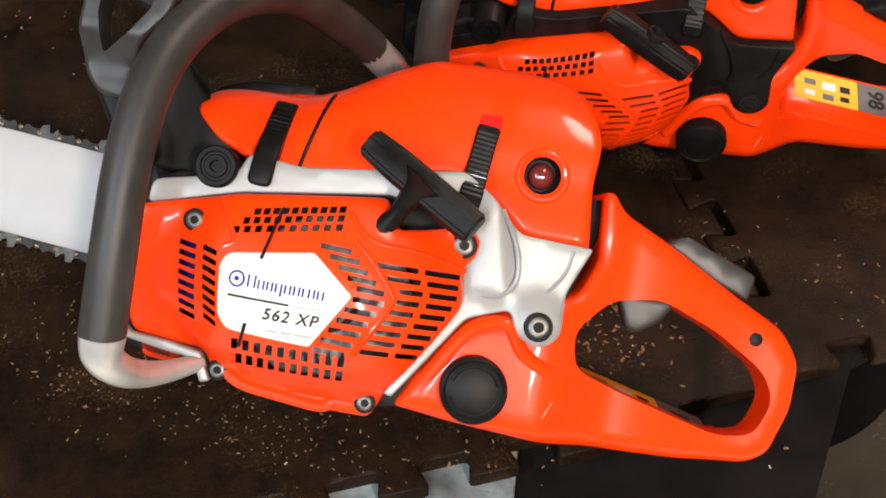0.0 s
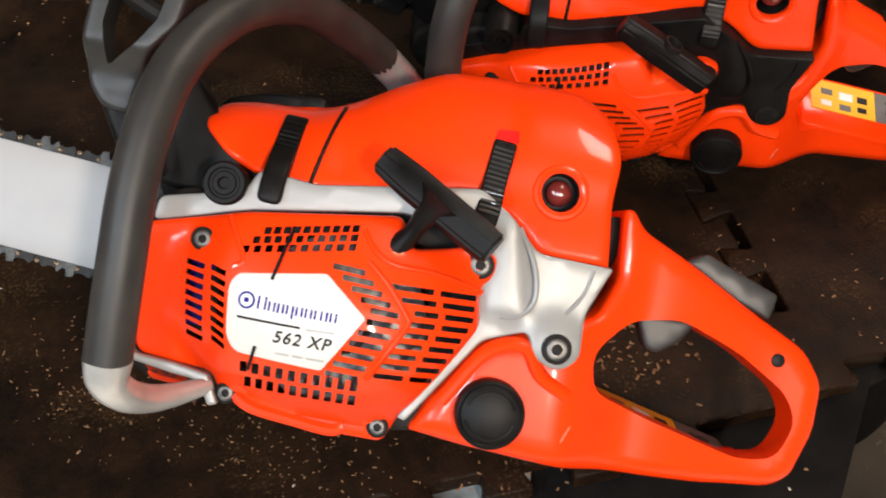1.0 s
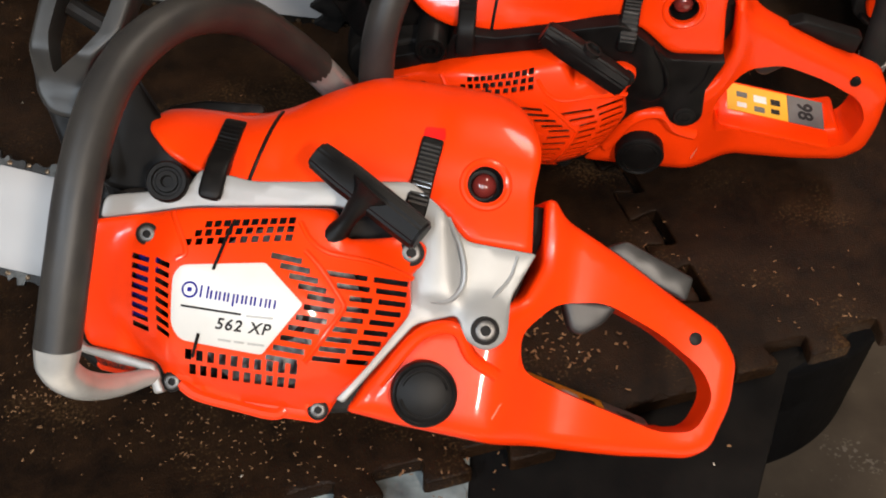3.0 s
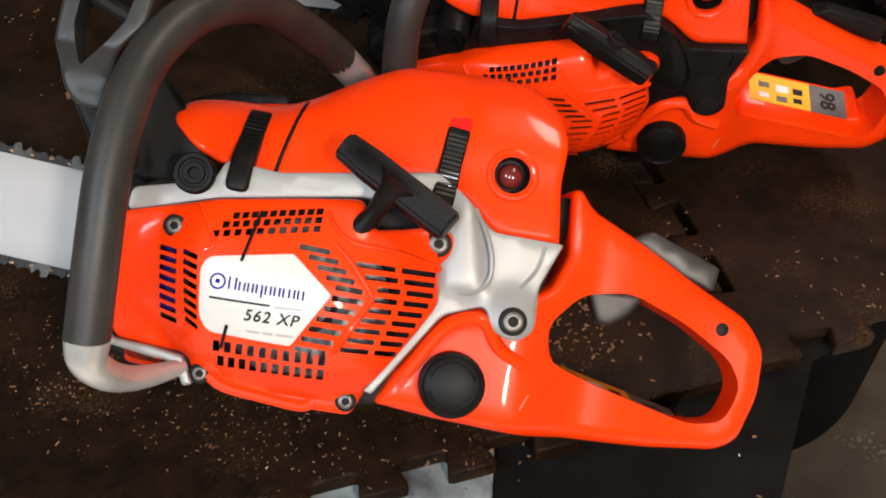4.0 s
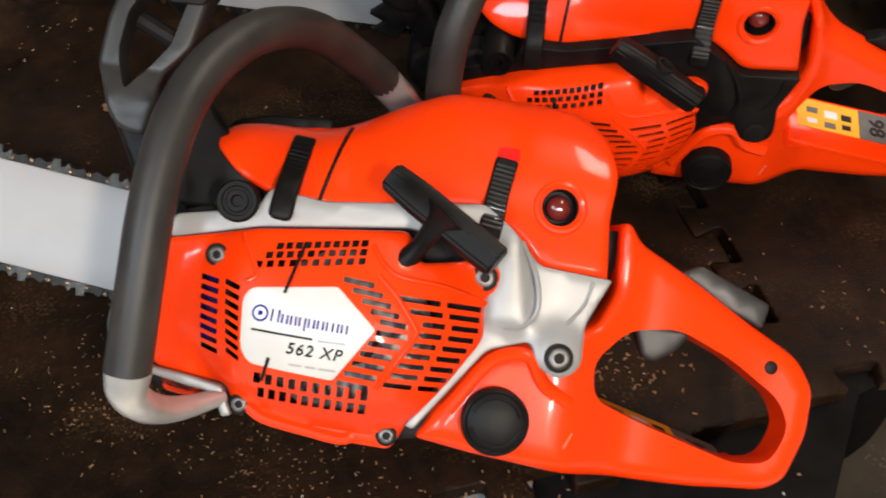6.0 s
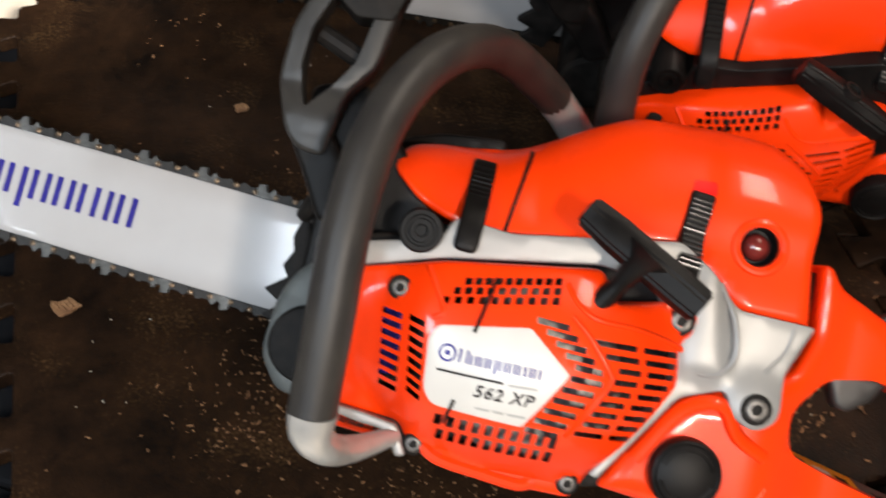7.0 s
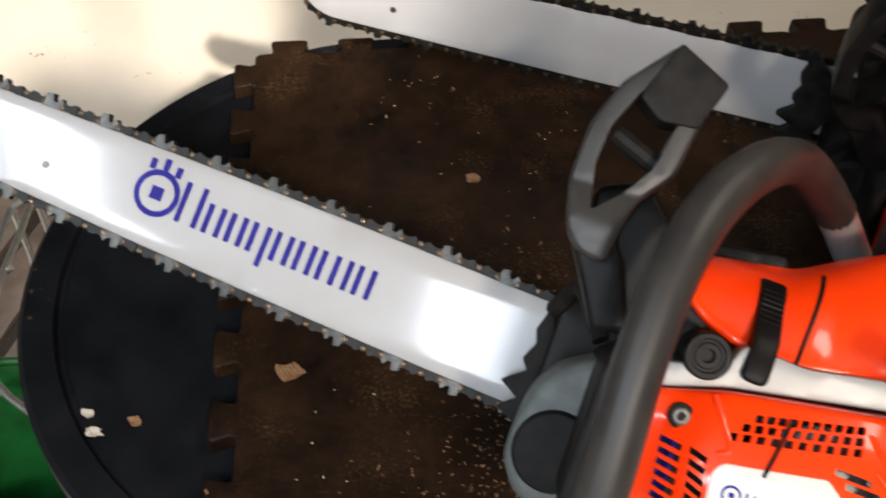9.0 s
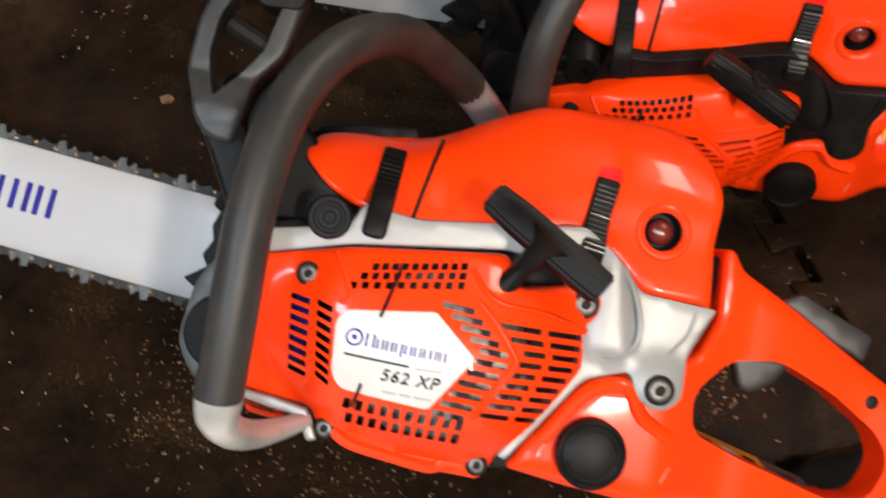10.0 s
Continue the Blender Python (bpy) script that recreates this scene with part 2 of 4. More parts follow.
def spline(points, per=8):
    """A smooth curve through the points."""
    p = [Vector(q) for q in points]
    p = [p[0] * 2 - p[1]] + p + [p[-1] * 2 - p[-2]]
    out = []
    for i in range(1, len(p) - 2):
        for j in range(per):
            t = j / per
            out.append(0.5 * (2 * p[i] + (p[i + 1] - p[i - 1]) * t + (2 * p[i - 1] - 5 * p[i] + 4 * p[i + 1] - p[i + 2]) * t * t
                              + (3 * p[i] - p[i - 1] - 3 * p[i + 1] + p[i + 2]) * t ** 3))
    return out + [p[-2]]


def sweep(path, radius, n=14, flat=1.0, side=None):
    """A tube along a path. radius: one number, or one for each point; flat: its second radius over the first, across side."""
    bm = bmesh.new()
    rings, ref = [], Vector(side) if side else None
    for i, p in enumerate(path):
        d = (path[min(i + 1, len(path) - 1)] - path[max(i - 1, 0)]).normalized()
        if ref is None:
            ref = d.orthogonal()
        u = (ref - d * ref.dot(d)).normalized()
        w = d.cross(u)
        if not side:
            ref = u
        r = radius[i] if isinstance(radius, (list, tuple)) else radius
        rings.append([bm.verts.new(p + u * (r * math.cos(2 * math.pi * k / n)) + w * (r * flat * math.sin(2 * math.pi * k / n))) for k in range(n)])
    for a, b in zip(rings, rings[1:]):
        for i in range(n):
            bm.faces.new((a[i], a[(i + 1) % n], b[(i + 1) % n], b[i]))
    bm.faces.new(rings[0][::-1])
    bm.faces.new(rings[-1])
    return bm


def band(path, z0, z1, thick):
    """A strip of even thickness along a path in x, y, from z0 to z1."""
    bm = bmesh.new()
    cols = []
    for i, p in enumerate(path):
        d = (path[min(i + 1, len(path) - 1)] - path[max(i - 1, 0)]).normalized()
        w = Vector((-d.y, d.x, 0)) * thick / 2
        cols.append([bm.verts.new((p.x + s * w.x, p.y + s * w.y, z)) for s, z in ((1, z0), (1, z1), (-1, z1), (-1, z0))])
    for a, b in zip(cols, cols[1:]):
        for i in range(4):
            bm.faces.new((a[i], a[(i + 1) % 4], b[(i + 1) % 4], b[i]))
    bm.faces.new(cols[0][::-1])
    bm.faces.new(cols[-1])
    bmesh.ops.bevel(bm, geom=bm.edges[:], offset=min(1.0, thick * 0.2), segments=1, affect="EDGES")
    return bm


def lettering(text, size, m, depth=0.3, spacing=1.0, shear=0.0):
    """Letters of the built-in font as a bmesh."""
    cu = bpy.data.curves.new("letters", "FONT")
    cu.body, cu.size, cu.extrude, cu.align_x, cu.align_y, cu.space_character, cu.shear = text, size, depth, "CENTER", "CENTER", spacing, shear
    cu.resolution_u, cu.offset = 4, size * 0.022
    ob = bpy.data.objects.new("letters", cu)
    me = bpy.data.meshes.new_from_object(ob)
    bm = bmesh.new()
    bm.from_mesh(me)
    bpy.data.objects.remove(ob)
    bpy.data.curves.remove(cu)
    bpy.data.meshes.remove(me)
    bmesh.ops.transform(bm, matrix=m, verts=bm.verts)
    return bm


def drape(bm, height, lift):
    for v in bm.verts:
        v.co.z = float(height(np.array([v.co.x]), np.array([v.co.y]))[0]) + lift + v.co.z
    return bm


def smooth(a, b, x):
    t = np.clip((x - a) / (b - a), 0, 1)
    return t * t * (3 - 2 * t)


# ---- the chainsaw: x to its rear, y up, z out of the starter side ----
def starter_height(x, y):
    base = -10 + 18 * smooth(0, 85, y)
    u = np.where(x < -95, (x + 95) / 112, (x + 95) / 88)
    v = np.where(y > 38, (y - 38) / 78, (y - 38) / 60)
    return base + (37 - base) * np.maximum(0, 1 - (u * u + v * v) ** 1.15)


def cover_top(x):
    return 160 + 45 * smooth(-150, -45, x) - 10 * smooth(20, 60, x)


def cover_height(x, y):
    y0 = 104 + 40 * smooth(-140, 10, x)
    s = np.clip((y - y0) / (cover_top(x) + 6 - y0), 0, 0.995)
    return -9 - 2.5 * smooth(123, 127, y) * smooth(-122, -116, x) * smooth(-4, -14, x) - 5 * smooth(100, 140, y) - 75 * (1 - np.sqrt(1 - s ** 2.2))


def rear_height(x, y):
    return -4 - 25 * smooth(38, 92, x) - 16 * smooth(92, 185, x)


def upright_rear_height(x, y):
    return -4 - 26 * smooth(38, 92, x)


def aft(points, more=0.0):
    """Rear handle outline points, drawn out towards the handle's end."""
    return [(q[0] + (8 + more) * float(smooth(95, 178, q[0])), *q[1:]) for q in points]


def slots(low=71.0, tall=4.0):
    """The vents of the starter cover, row by row."""
    out = []

    def quad(x, y, w, h, ang, skew=0.0):
        c, s = math.cos(radians(ang)), math.sin(radians(ang))
        q = [(-w / 2 - skew, -h / 2), (w / 2 - skew, -h / 2), (w / 2 + skew, h / 2), (-w / 2 + skew, h / 2)]
        out.append([Vector((x + a * c - b * s, y + a * s + b * c)) for a, b in q])

    mix = lambda a, b, f: a + (b - a) * f  # noqa: E731

    def bar(xl, yl, xr, yr, h):
        out.append([Vector(q) for q in ((xl, yl - h / 2), (xr, yr - h / 2), (xr, yr + h / 2), (xl, yl + h / 2))])

    for row in range(3):  # upper grid
        for i in range(10):
            f = i / 9
            quad(mix(-156.5 + row * 5.2, -97, f), mix(low + row * 6.3, low + 12 + row * 5.4, f), 4.2, tall, 11, 0.5)
    for i in range(8):  # front louvres, two columns
        f = i / 7
        bar(mix(-190, -184.5, f), mix(58, 17, f), mix(-178.5, -173.5, f), mix(56.5, 14.5, f), 3.3)
        bar(mix(-174.5, -168, f), mix(57.5, 17.5, f), mix(-165, -159.5, f), mix(55, 13, f), 3.3)
    for row in range(2):  # lower grid
        for i in range(10):
            f = i / 9
            quad(mix(-147 + row * 3, -82, f), mix(3.6, 5.0, f) - row * 9.6, 4.3, 7.0, 3, 0.2)
    for i in range(5):  # chevron column beside the badge
        f = i / 4
        bar(mix(-105.5, -80.5, f), mix(71, 50.2, f), mix(-87, -64, f), mix(70, 49.5, f), 3.5)
    for i in range(6):
        f = i / 5
        bar(mix(-81.5, -99.5, f), mix(43.6, 10.3, f), mix(-63, -80.5, f), mix(43.4, 9.6, f), 3.5)
    for i in range(9):  # the two columns behind the ridge
        y = 65.5 - i * 6.5
        left = mix(-73, -55.5, i / 2) if i < 3 else mix(-56.5, -72, (i - 3) / 5)
        rib = mix(-44.5, -39.5, i / 2) if i < 3 else mix(-40.5, -53, (i - 3) / 5)
        edge = mix(-21, -20.5, i / 2) if i < 3 else mix(-22.5, -38, (i - 3) / 5)
        bar(left, y, rib - 2, y + 0.4, 3.3)
        bar(rib + 1.8, y + 0.5, edge, y + 0.8, 3.3)
    return out


def chainsaw(label, panel_mat, panel_word, badge_text, bar_line):
    """One petrol chainsaw with its bar and chain, as an empty that carries its parts."""
    saw = tagged(new("chainsaw"), label, "chainsaw", "chainsaws")
    p = lambda name, bm, mat, word="", parent=saw, sharp=35: link(name, bm, mat, parent, word, sharp)  # noqa: E731

    # engine block behind the covers
    p("crankcase", plate(rounded([(-228, 84), (-230, 0), (-205, -18), (-60, -24), (-30, -18), (30, 30), (52, 70), (58, 100), (20, 118), (-60, 118), (-205, 100)], 8),
                         -14, -168, 4, step=14), DARK)
    p("flywheel", turned([(52, -14), (52, -2), (46, 0), (20, 0), (16, 6)], 40, (-98, 38)), STEEL, "bare metal flywheel behind the vents")
    p("ignition_coil", box(-190, -177, 20, 60, -16, -7, 1), BLUE, "blue coil behind the front louvres")

    # starter cover with open vents
    cover = p("starter_cover", plate(rounded([(-218, 76), (-219, 12), (-213, -2), (-168, -6), (-159, -20), (-143, -25), (-89, -30), (-60, -30), (-52, -11), (-38, 12),
                                              (-16, 49), (-20, 72), (-13, 80), (-12, 92), (-24, 97), (-42, 92), (-62, 88, 3), (-72, 106), (-161, 92)], 5),
                                     starter_height, -30, 3.5, slots() if badge_text else slots(76.0, 4.6), 6), ORANGE, "glossy orange cover with rows of vents", sharp=40)
    badge_line = rounded([(-162, 50), (-159, 20), (-153, 12), (-102, 11, 2), (-82, 45, 2), (-108, 66, 2), (-158, 57)], 5)
    badge_h = lambda x, y: starter_height(x, y) + 0.9  # noqa: E731
    badge = p("badge", plate(badge_line, badge_h, lambda x, y: starter_height(x, y) - 1, 0.5, step=6), BADGE if badge_text else ORANGE, "silver-white name plate with blue and black print", cover)
    tilt = pose(0, 0, 0, 0, 0, 1.5)
    # the maker's word as plain upright strokes
    def word(x, y, widths, low, high, tail, stroke, put):
        for k, w in enumerate(widths):
            top = high * 1.38 if k == 0 else high
            put(x, x + stroke, low, top, y)
            if k != 6:
                put(x + w - stroke, x + w, tail if k == 3 else low, top, y)
            x += w + stroke * 0.9

    def on_badge(a, b, c, e, y):
        p("print_stroke", drape(box(a, b, y + c, y + e, 0, 0.25), starter_height, 1.0), BLUE, "", badge)

    word(-143.5, 39.5, (5.2, 4.2, 4.0, 4.4, 4.2, 4.2, 2.4, 4.2, 4.2), 0, 5.4, -2.2, 1.2, on_badge)
    for r, lift, mat in ((5.0, 1.0, BLUE), (3.7, 1.35, BADGE)):
        p("print_mark", drape(turned([(r, 0), (r, 0.25)], 20, (-150, 43.2)), starter_height, lift), mat, "", badge)
    for a, b, c, e in ((-151.4, -148.6, 42.0, 44.6),):
        p("print_mark", drape(box(a, b, c, e, 0, 0.2), starter_height, 1.7), BLUE, "", badge)
    for x0, y0, x1, y1, mat in ((-154, 33.0, -117, 33.4, PRINT), (-114, 33.0, -98, 33.8, PRINT_FAINT), (-129, 16.2, -121, 16.4, PRINT_FAINT), (-119, 16.5, -113, 16.6, PRINT_FAINT), (-111, 16.6, -101, 17.0, PRINT_FAINT)):
        path = [Vector((x0 + (x1 - x0) * i / 8, y0 + (y1 - y0) * i / 8, 0)) for i in range(9)]
        p("print_line", drape(band(path, 0, 0.3, 1.3), starter_height, 1.0), mat, "", badge)
    if badge_text:
        p("print_model", drape(lettering(badge_text, 9.6, Matrix.Translation((-115.5, 26.0, 0)) @ tilt, 0.12, 1.16, 0.2), starter_height, 1.05), PRINT, "", badge)
    for x0, y0, x1, y1 in ((-131, 89, -138, 57), (-141, 18, -144, 2)):
        path = [Vector((x0 + (x1 - x0) * i / 8, y0 + (y1 - y0) * i / 8, 0)) for i in range(9)]
        p("black_mark", drape(band(path, 0.2, 1.1, 2.0), starter_height, 0.9), BLACK, "black tape mark across the cover", cover)
    # moulded ridges on the cover
    for line in (((-86, 77), (-74, 67), (-60, 51), (-58, 46), (-62, 37), (-76, 10)), ((-92, 94), (-84, 84), (-72, 78), (-48, 77), (-26, 73), (-18, 70)), ((-170, 88), (-157, 66), (-162, 60))):
        path = [Vector((q.x, q.y, 0)) for q in spline([(*q, 0) for q in line], 5)]
        p("ridge", drape(sweep(path, 1.7, 8), starter_height, -0.3), ORANGE, "", cover)

    # grey panel between the covers
    panel = p("side_panel", plate(rounded([(-216, 77), (-215, 92), (-166, 104), (-160, 118), (-126, 115), (-28, 131), (-8, 118), (12, 99), (58, 98, 2), (46, 68), (47, 40, 12),
                                           (34, 31, 12), (19, 38), (14, 52), (-12, 42), (-49, -14), (-54, -12, 1), (-18, 46), (-20, 78), (-40, 104), (-72, 108), (-161, 93)], 5),
                                  lambda x, y: -1 + 5 * smooth(26, 6, np.hypot(x - 32, y - 45)) + 3.5 * smooth(10, 2, x + (y - 85) * 0.25) * smooth(-25, -5, x) * smooth(55, 62, y), -30, 1.2, step=6), panel_mat, panel_word)
    rib = spline([(-2, 112, 3), (10, 92, 5.5), (14, 72, 5.5), (6, 60, 4.5), (-8, 58, 2)], 6)
    p("moulded_rib", sweep([q - Vector((0, 0, 3.6)) for q in rib], 2.0, 8, 0.8), panel_mat, "", panel)
    rib = spline([(46, 95, -1.5), (43, 80, -1.5), (34, 66, -1.2)], 5)
    p("moulded_rib", sweep(rib, 1.6, 8, 0.8), panel_mat, "", panel)

    # top cover
    top = p("top_cover", plate(rounded([(-203, 141, 10), (-197, 157, 10), (-180, 163), (-131, 170), (-112, 178), (-88, 192), (-58, 206), (-6, 210), (34, 206, 9), (47, 191, 8), (55, 166, 7),
                                        (53, 138), (57, 97, 2), (14, 97), (-6, 116), (-28, 128), (-126, 112), (-164, 115), (-184, 124)], 8),
                               cover_height, -150, 5, [[Vector((20 + 12 * math.cos(a / 24 * 2 * math.pi), 138 + 12 * math.sin(a / 24 * 2 * math.pi))) for a in range(24)]], 6, wall=14), ORANGE, "glossy orange cylinder cover", sharp=50)
    seam = [Vector((-130.5 + 0.75 * i + 0.02 * i * i, 113.5 + i * 5.1, 0)) for i in range(12)]
    p("seam", drape(sweep(seam, 1.35, 6), cover_height, 0.1), BLACK, "dark joint between the cover halves", top)
    lip = [Vector((20 + 15 * math.cos(a / 32 * 2 * math.pi), 138 + 15 * math.sin(a / 32 * 2 * math.pi), 0)) for a in range(33)]
    p("bulb_surround", drape(sweep(lip, 2.6, 8), cover_height, -0.6), ORANGE, "", top)
    p("bulb_well", turned([(11.9, -36), (11.9, -16.5), (11.0, -16.0), (10.6, -26)], 28, (20, 138)), BLACK, "black recess round the primer bulb", top)
    p("primer_bulb", turned([(8.6, -32), (8.4, -23), (7.2, -19.6), (4.6, -17.6), (1.8, -16.8)], 24, (20, 138)), BULB, "clear reddish primer bulb", top)

    # cover clips
    for x0, y0, x1, y1, w, name in ((-148, 157, -151.5, 99, 14.5, "front"), (-18, 163, -24, 108, 14.5, "rear")):
        d = Vector((x1 - x0, y1 - y0, 0)).normalized()
        s = Vector((-d.y, d.x, 0)) * w / 2
        corners = [(x0 + s.x, y0 + s.y, 2.5), (x0 - s.x, y0 - s.y, 2.5), (x1 - s.x, y1 - s.y, 5), (x1 + s.x, y1 + s.y, 5)]
        over = lambda x, y: cover_height(x, y) + 4.0 + 10 * smooth(142, 120, y)  # noqa: E731
        clip = p("cover_clip", plate(rounded(corners, 3), over, lambda x, y: cover_height(x, y) - 6, 2, step=5), BLACK, "ribbed black rubber cover clip")
        for i in range(14 if name == "rear" else 7):
            f = 0.10 + i * (0.055 if name == "rear" else 0.05)
            c = Vector((x0 + (x1 - x0) * f, y0 + (y1 - y0) * f, 0))
            path = [c - s * 0.85 + s * 1.7 * k / 4 for k in range(5)]
            p("rib", drape(sweep(path, 1.0, 6), over, 0.2), BLACK if name == "front" else SHINY, "", clip)
        if name == "rear":
            q = plate(rounded([(-25, 161, 1), (-10, 163, 1), (-11, 171, 1), (-24, 170, 1)], 1), lambda x, y: cover_height(x, y) + 0.8, -60, 0.4, step=4)
            p("clip_slot", q, RED, "bright red slot above the clip", top)

    # tank and rear handle in one moulding
    low = 0 if badge_text else -10  # the upright saws have a slimmer rear handle
    drawn = aft if badge_text else (lambda points: points)
    rear, sunk = (rear_height, -15) if badge_text else (upright_rear_height, 0)
    hole = dense(rounded(drawn([(62, 22 + low), (95, 11 + low), (160, -7 + low * 0.8), (184, -3 + low * 0.8), (193, 22 + low * 0.4), (183, 40), (150, 60), (112, 75), (80, 69), (57, 46)]), 10), 5)
    outer = rounded(drawn([(-47, -20, 4), (-38, 1), (-13, 42), (16, 52), (40, 62), (56, 68), (66, 92), (63, 136, 3), (70, 137, 3), (80, 126 + low * 0.6), (119, 108 + low), (194, 69 + low * 0.8, 9), (208, 50 + low * 0.5, 8),
                     (208, 18 + low, 8), (198 - low * 0.5, -14 + low * 0.5, 7), (184, -23 + low, 8), (140, -27 + low * 0.7), (53, -28), (-11, -24)]), 6)
    tank = p("rear_handle", plate(outer, rear, lambda x, y: -118 + 40 * smooth(40, 95, x) + (14 * smooth(40, 66, y) * smooth(66, 96, x) if low else 0), 11, [hole], 6, both=True, edge=4), ORANGE, "orange fuel tank and rear handle", sharp=60)
    p("seam", sweep([Vector((53, 6, rear(53, 0) - 1.0)), Vector((47, -8, rear(47, 0) - 0.3)), Vector((41, -20, rear(41, 0) - 2.0))], 0.8, 6), SEAM, "", tank)
    p("tank_shoulder", sweep(spline([(-30, 2, -3), (-8, 36, -2), (14, 43, -1), (27, 27, -2), (45, 18, -5)], 6), 5, 10, 0.7), ORANGE, "", tank)
    # the wide hand guard below the rear handle, with its label
    guard = p("rear_guard", plate(rounded([(50, -27), (140, -27), (170, -24), (182, -13), (178, -5), (160, -9), (95, 6), (58, 18)], 5), -46 + sunk, -94, 5, step=10, both=True), ORANGE, "", tank)
    near, squeeze = (-23, 1.0) if badge_text else (-8, 0.66)
    slope = Matrix.Translation((122, 1.0, -60 + sunk - low * 0.4)) @ pose(0, 0, 0, 0, 0, -13.0)
    flat = slope @ pose(0, 0, 0, -80, 0, 0)
    p("label_bed", box(-54, 50, -27, 27, -10, 1.8, 2.5, flat), ORANGE, "", guard)
    p("label", box(-45, 12, near, 23, 2.0, 2.6, 0, flat), YELLOW, "yellow warning label", guard)
    p("label", box(12.4, 46, near, 23, 2.0, 2.6, 0, flat), LABEL_GREY, "grey noise label", guard)
    for x0, y0, w, h, mat in ((-36, 6, 10, 9, LABEL_GREY), (-20, 4, 12, 12, WHITE), (-36, -12, 9, 8, WHITE), (-20, -14, 10, 9, LABEL_GREY), (-4, 4, 9, 10, PRINT), (-4, -12, 8, 8, PRINT)):
        y0, h = y0 * squeeze + (23 + near) / 2, h * squeeze
        p("pictogram", box(x0, x0 + w, y0 - h / 2, y0 + h / 2, 2.7, 3.0, 0, flat), mat, "", guard)
    p("label_number", lettering("98", 20, flat @ Matrix.Translation((28, (23 + near) / 2, 2.8)) @ pose(0, 0, 0, 0, 0, -90), 0.2), PRINT, "", guard)
    p("throttle_lock", plate(rounded([(112, 112 + low), (126, 119 + low * 1.3), (176, 101 + low), (173, 84 + low), (150, 92 + low)], 3), -48, -62, 2, step=10, both=True), GREY_PLASTIC if badge_text else BLACK, "grey throttle lock", tank)
    p("throttle_trigger", plate(rounded([(86, 74), (128, 76), (118, 60), (104, 50), (96, 52)], 4), -46, -62, 3, step=9, both=True), GREY_PLASTIC, "grey throttle trigger", tank)
    p("handle_pin", disc(*((182, 60, 4.6, -52, -44.0) if badge_text else (174, 60, 4.6, -36, -28.6)), 0.6, 18), BLACK, "", tank)
    p("damper", sweep(spline([(58, 130, -40), (59, 112, -38), (55, 98, -36)], 5), 7, 10), BLACK, "black rubber buffer")

    # fuel cap
    cap = p("fuel_cap", turned([(21, -8), (21, 5.0), (20.2, 7.0), (18.6, 7.8), (17.4, 7.0), (16.6, 7.4), (3, 8.0)], 40), BLACK, "round black tank cap")
    for a0, a1 in ((20, 165), (200, 345)):
        arc = [Vector((15 * math.cos(radians(a0 + (a1 - a0) * i / 12)), 15 * math.sin(radians(a0 + (a1 - a0) * i / 12)), 7.6)) for i in range(13)]
        p("grip_rib", sweep(arc, 1.1, 6), BLACK, "", cap)

    # starter handle
    c0, c1 = Vector((-86, 135, 20)), Vector((-22, 98, 36)) if badge_text else Vector((-28, 101, 34))
    along = (c1 - c0).normalized()
    out = (Vector((0, 0, 1)) - along * along.z).normalized()
    across = out.cross(along)
    grip = Matrix(((along.x, across.x, out.x, 0), (along.y, across.y, out.y, 0), (along.z, across.z, out.z, 0), (0, 0, 0, 1)))
    size = (c1 - c0).length / 2 + 4
    bm = bmesh.new()
    for x, k in ((-size, 0.86), (-size * 0.5, 1.0), (size * 0.6, 1.0), (size, 0.94)):
        for y, z in ((-10.5, -9), (-11, 1), (-8, 6.5), (3, 8), (10, 4), (11, -3), (9.5, -9)):
            bm.verts.new((x, y * k, z * k))
    bm.verts.ensure_lookup_table()
    for a in range(3):
        for i in range(7):
            bm.faces.new([bm.verts[a * 7 + i], bm.verts[a * 7 + (i + 1) % 7], bm.verts[a * 7 + 7 + (i + 1) % 7], bm.verts[a * 7 + 7 + i]])
    bm.faces.new([bm.verts[i] for i in range(7)][::-1])
    bm.faces.new([bm.verts[21 + i] for i in range(7)])
    bmesh.ops.bevel(bm, geom=bm.edges[:], offset=1.6, segments=2, affect="EDGES")
    bmesh.ops.transform(bm, matrix=Matrix.Translation((c0 + c1) / 2) @ grip, verts=bm.verts)
    pull = p("starter_handle", bm, BLACK, "black moulded pull handle")
    stem = spline([(-52, 119, 28), (-60, 107, 26), (-66, 96, 22), (-72, 87, 16)] if badge_text else [(-55, 119, 26), (-56, 115, 18), (-57, 111, 10), (-58, 106, 0)], 5)
    p("stem", sweep(stem, [r if badge_text else r * 0.55 for r in (19, 16, 13.2, 11.2, 9.8, 8.8, 8.0, 7.4, 7, 7, 7.2, 7.8, 8.6, 9.6, 10.6, 11.4)][:len(stem)], 14, 0.8, (0, 0, 1)), BLACK, "", pull)
    if not badge_text:
        hub = (c0 + c1) / 2 + across * 11.5
        q = turned([(7.6, -3), (7.6, 1.2), (5.6, 1.4), (5.2, -2.0)], 18)
        bmesh.ops.transform(q, matrix=Matrix.Translation(hub) @ grip @ pose(0, 0, 0, -90, 0, 0), verts=q.verts)
        p("socket", q, DARK, "", pull)

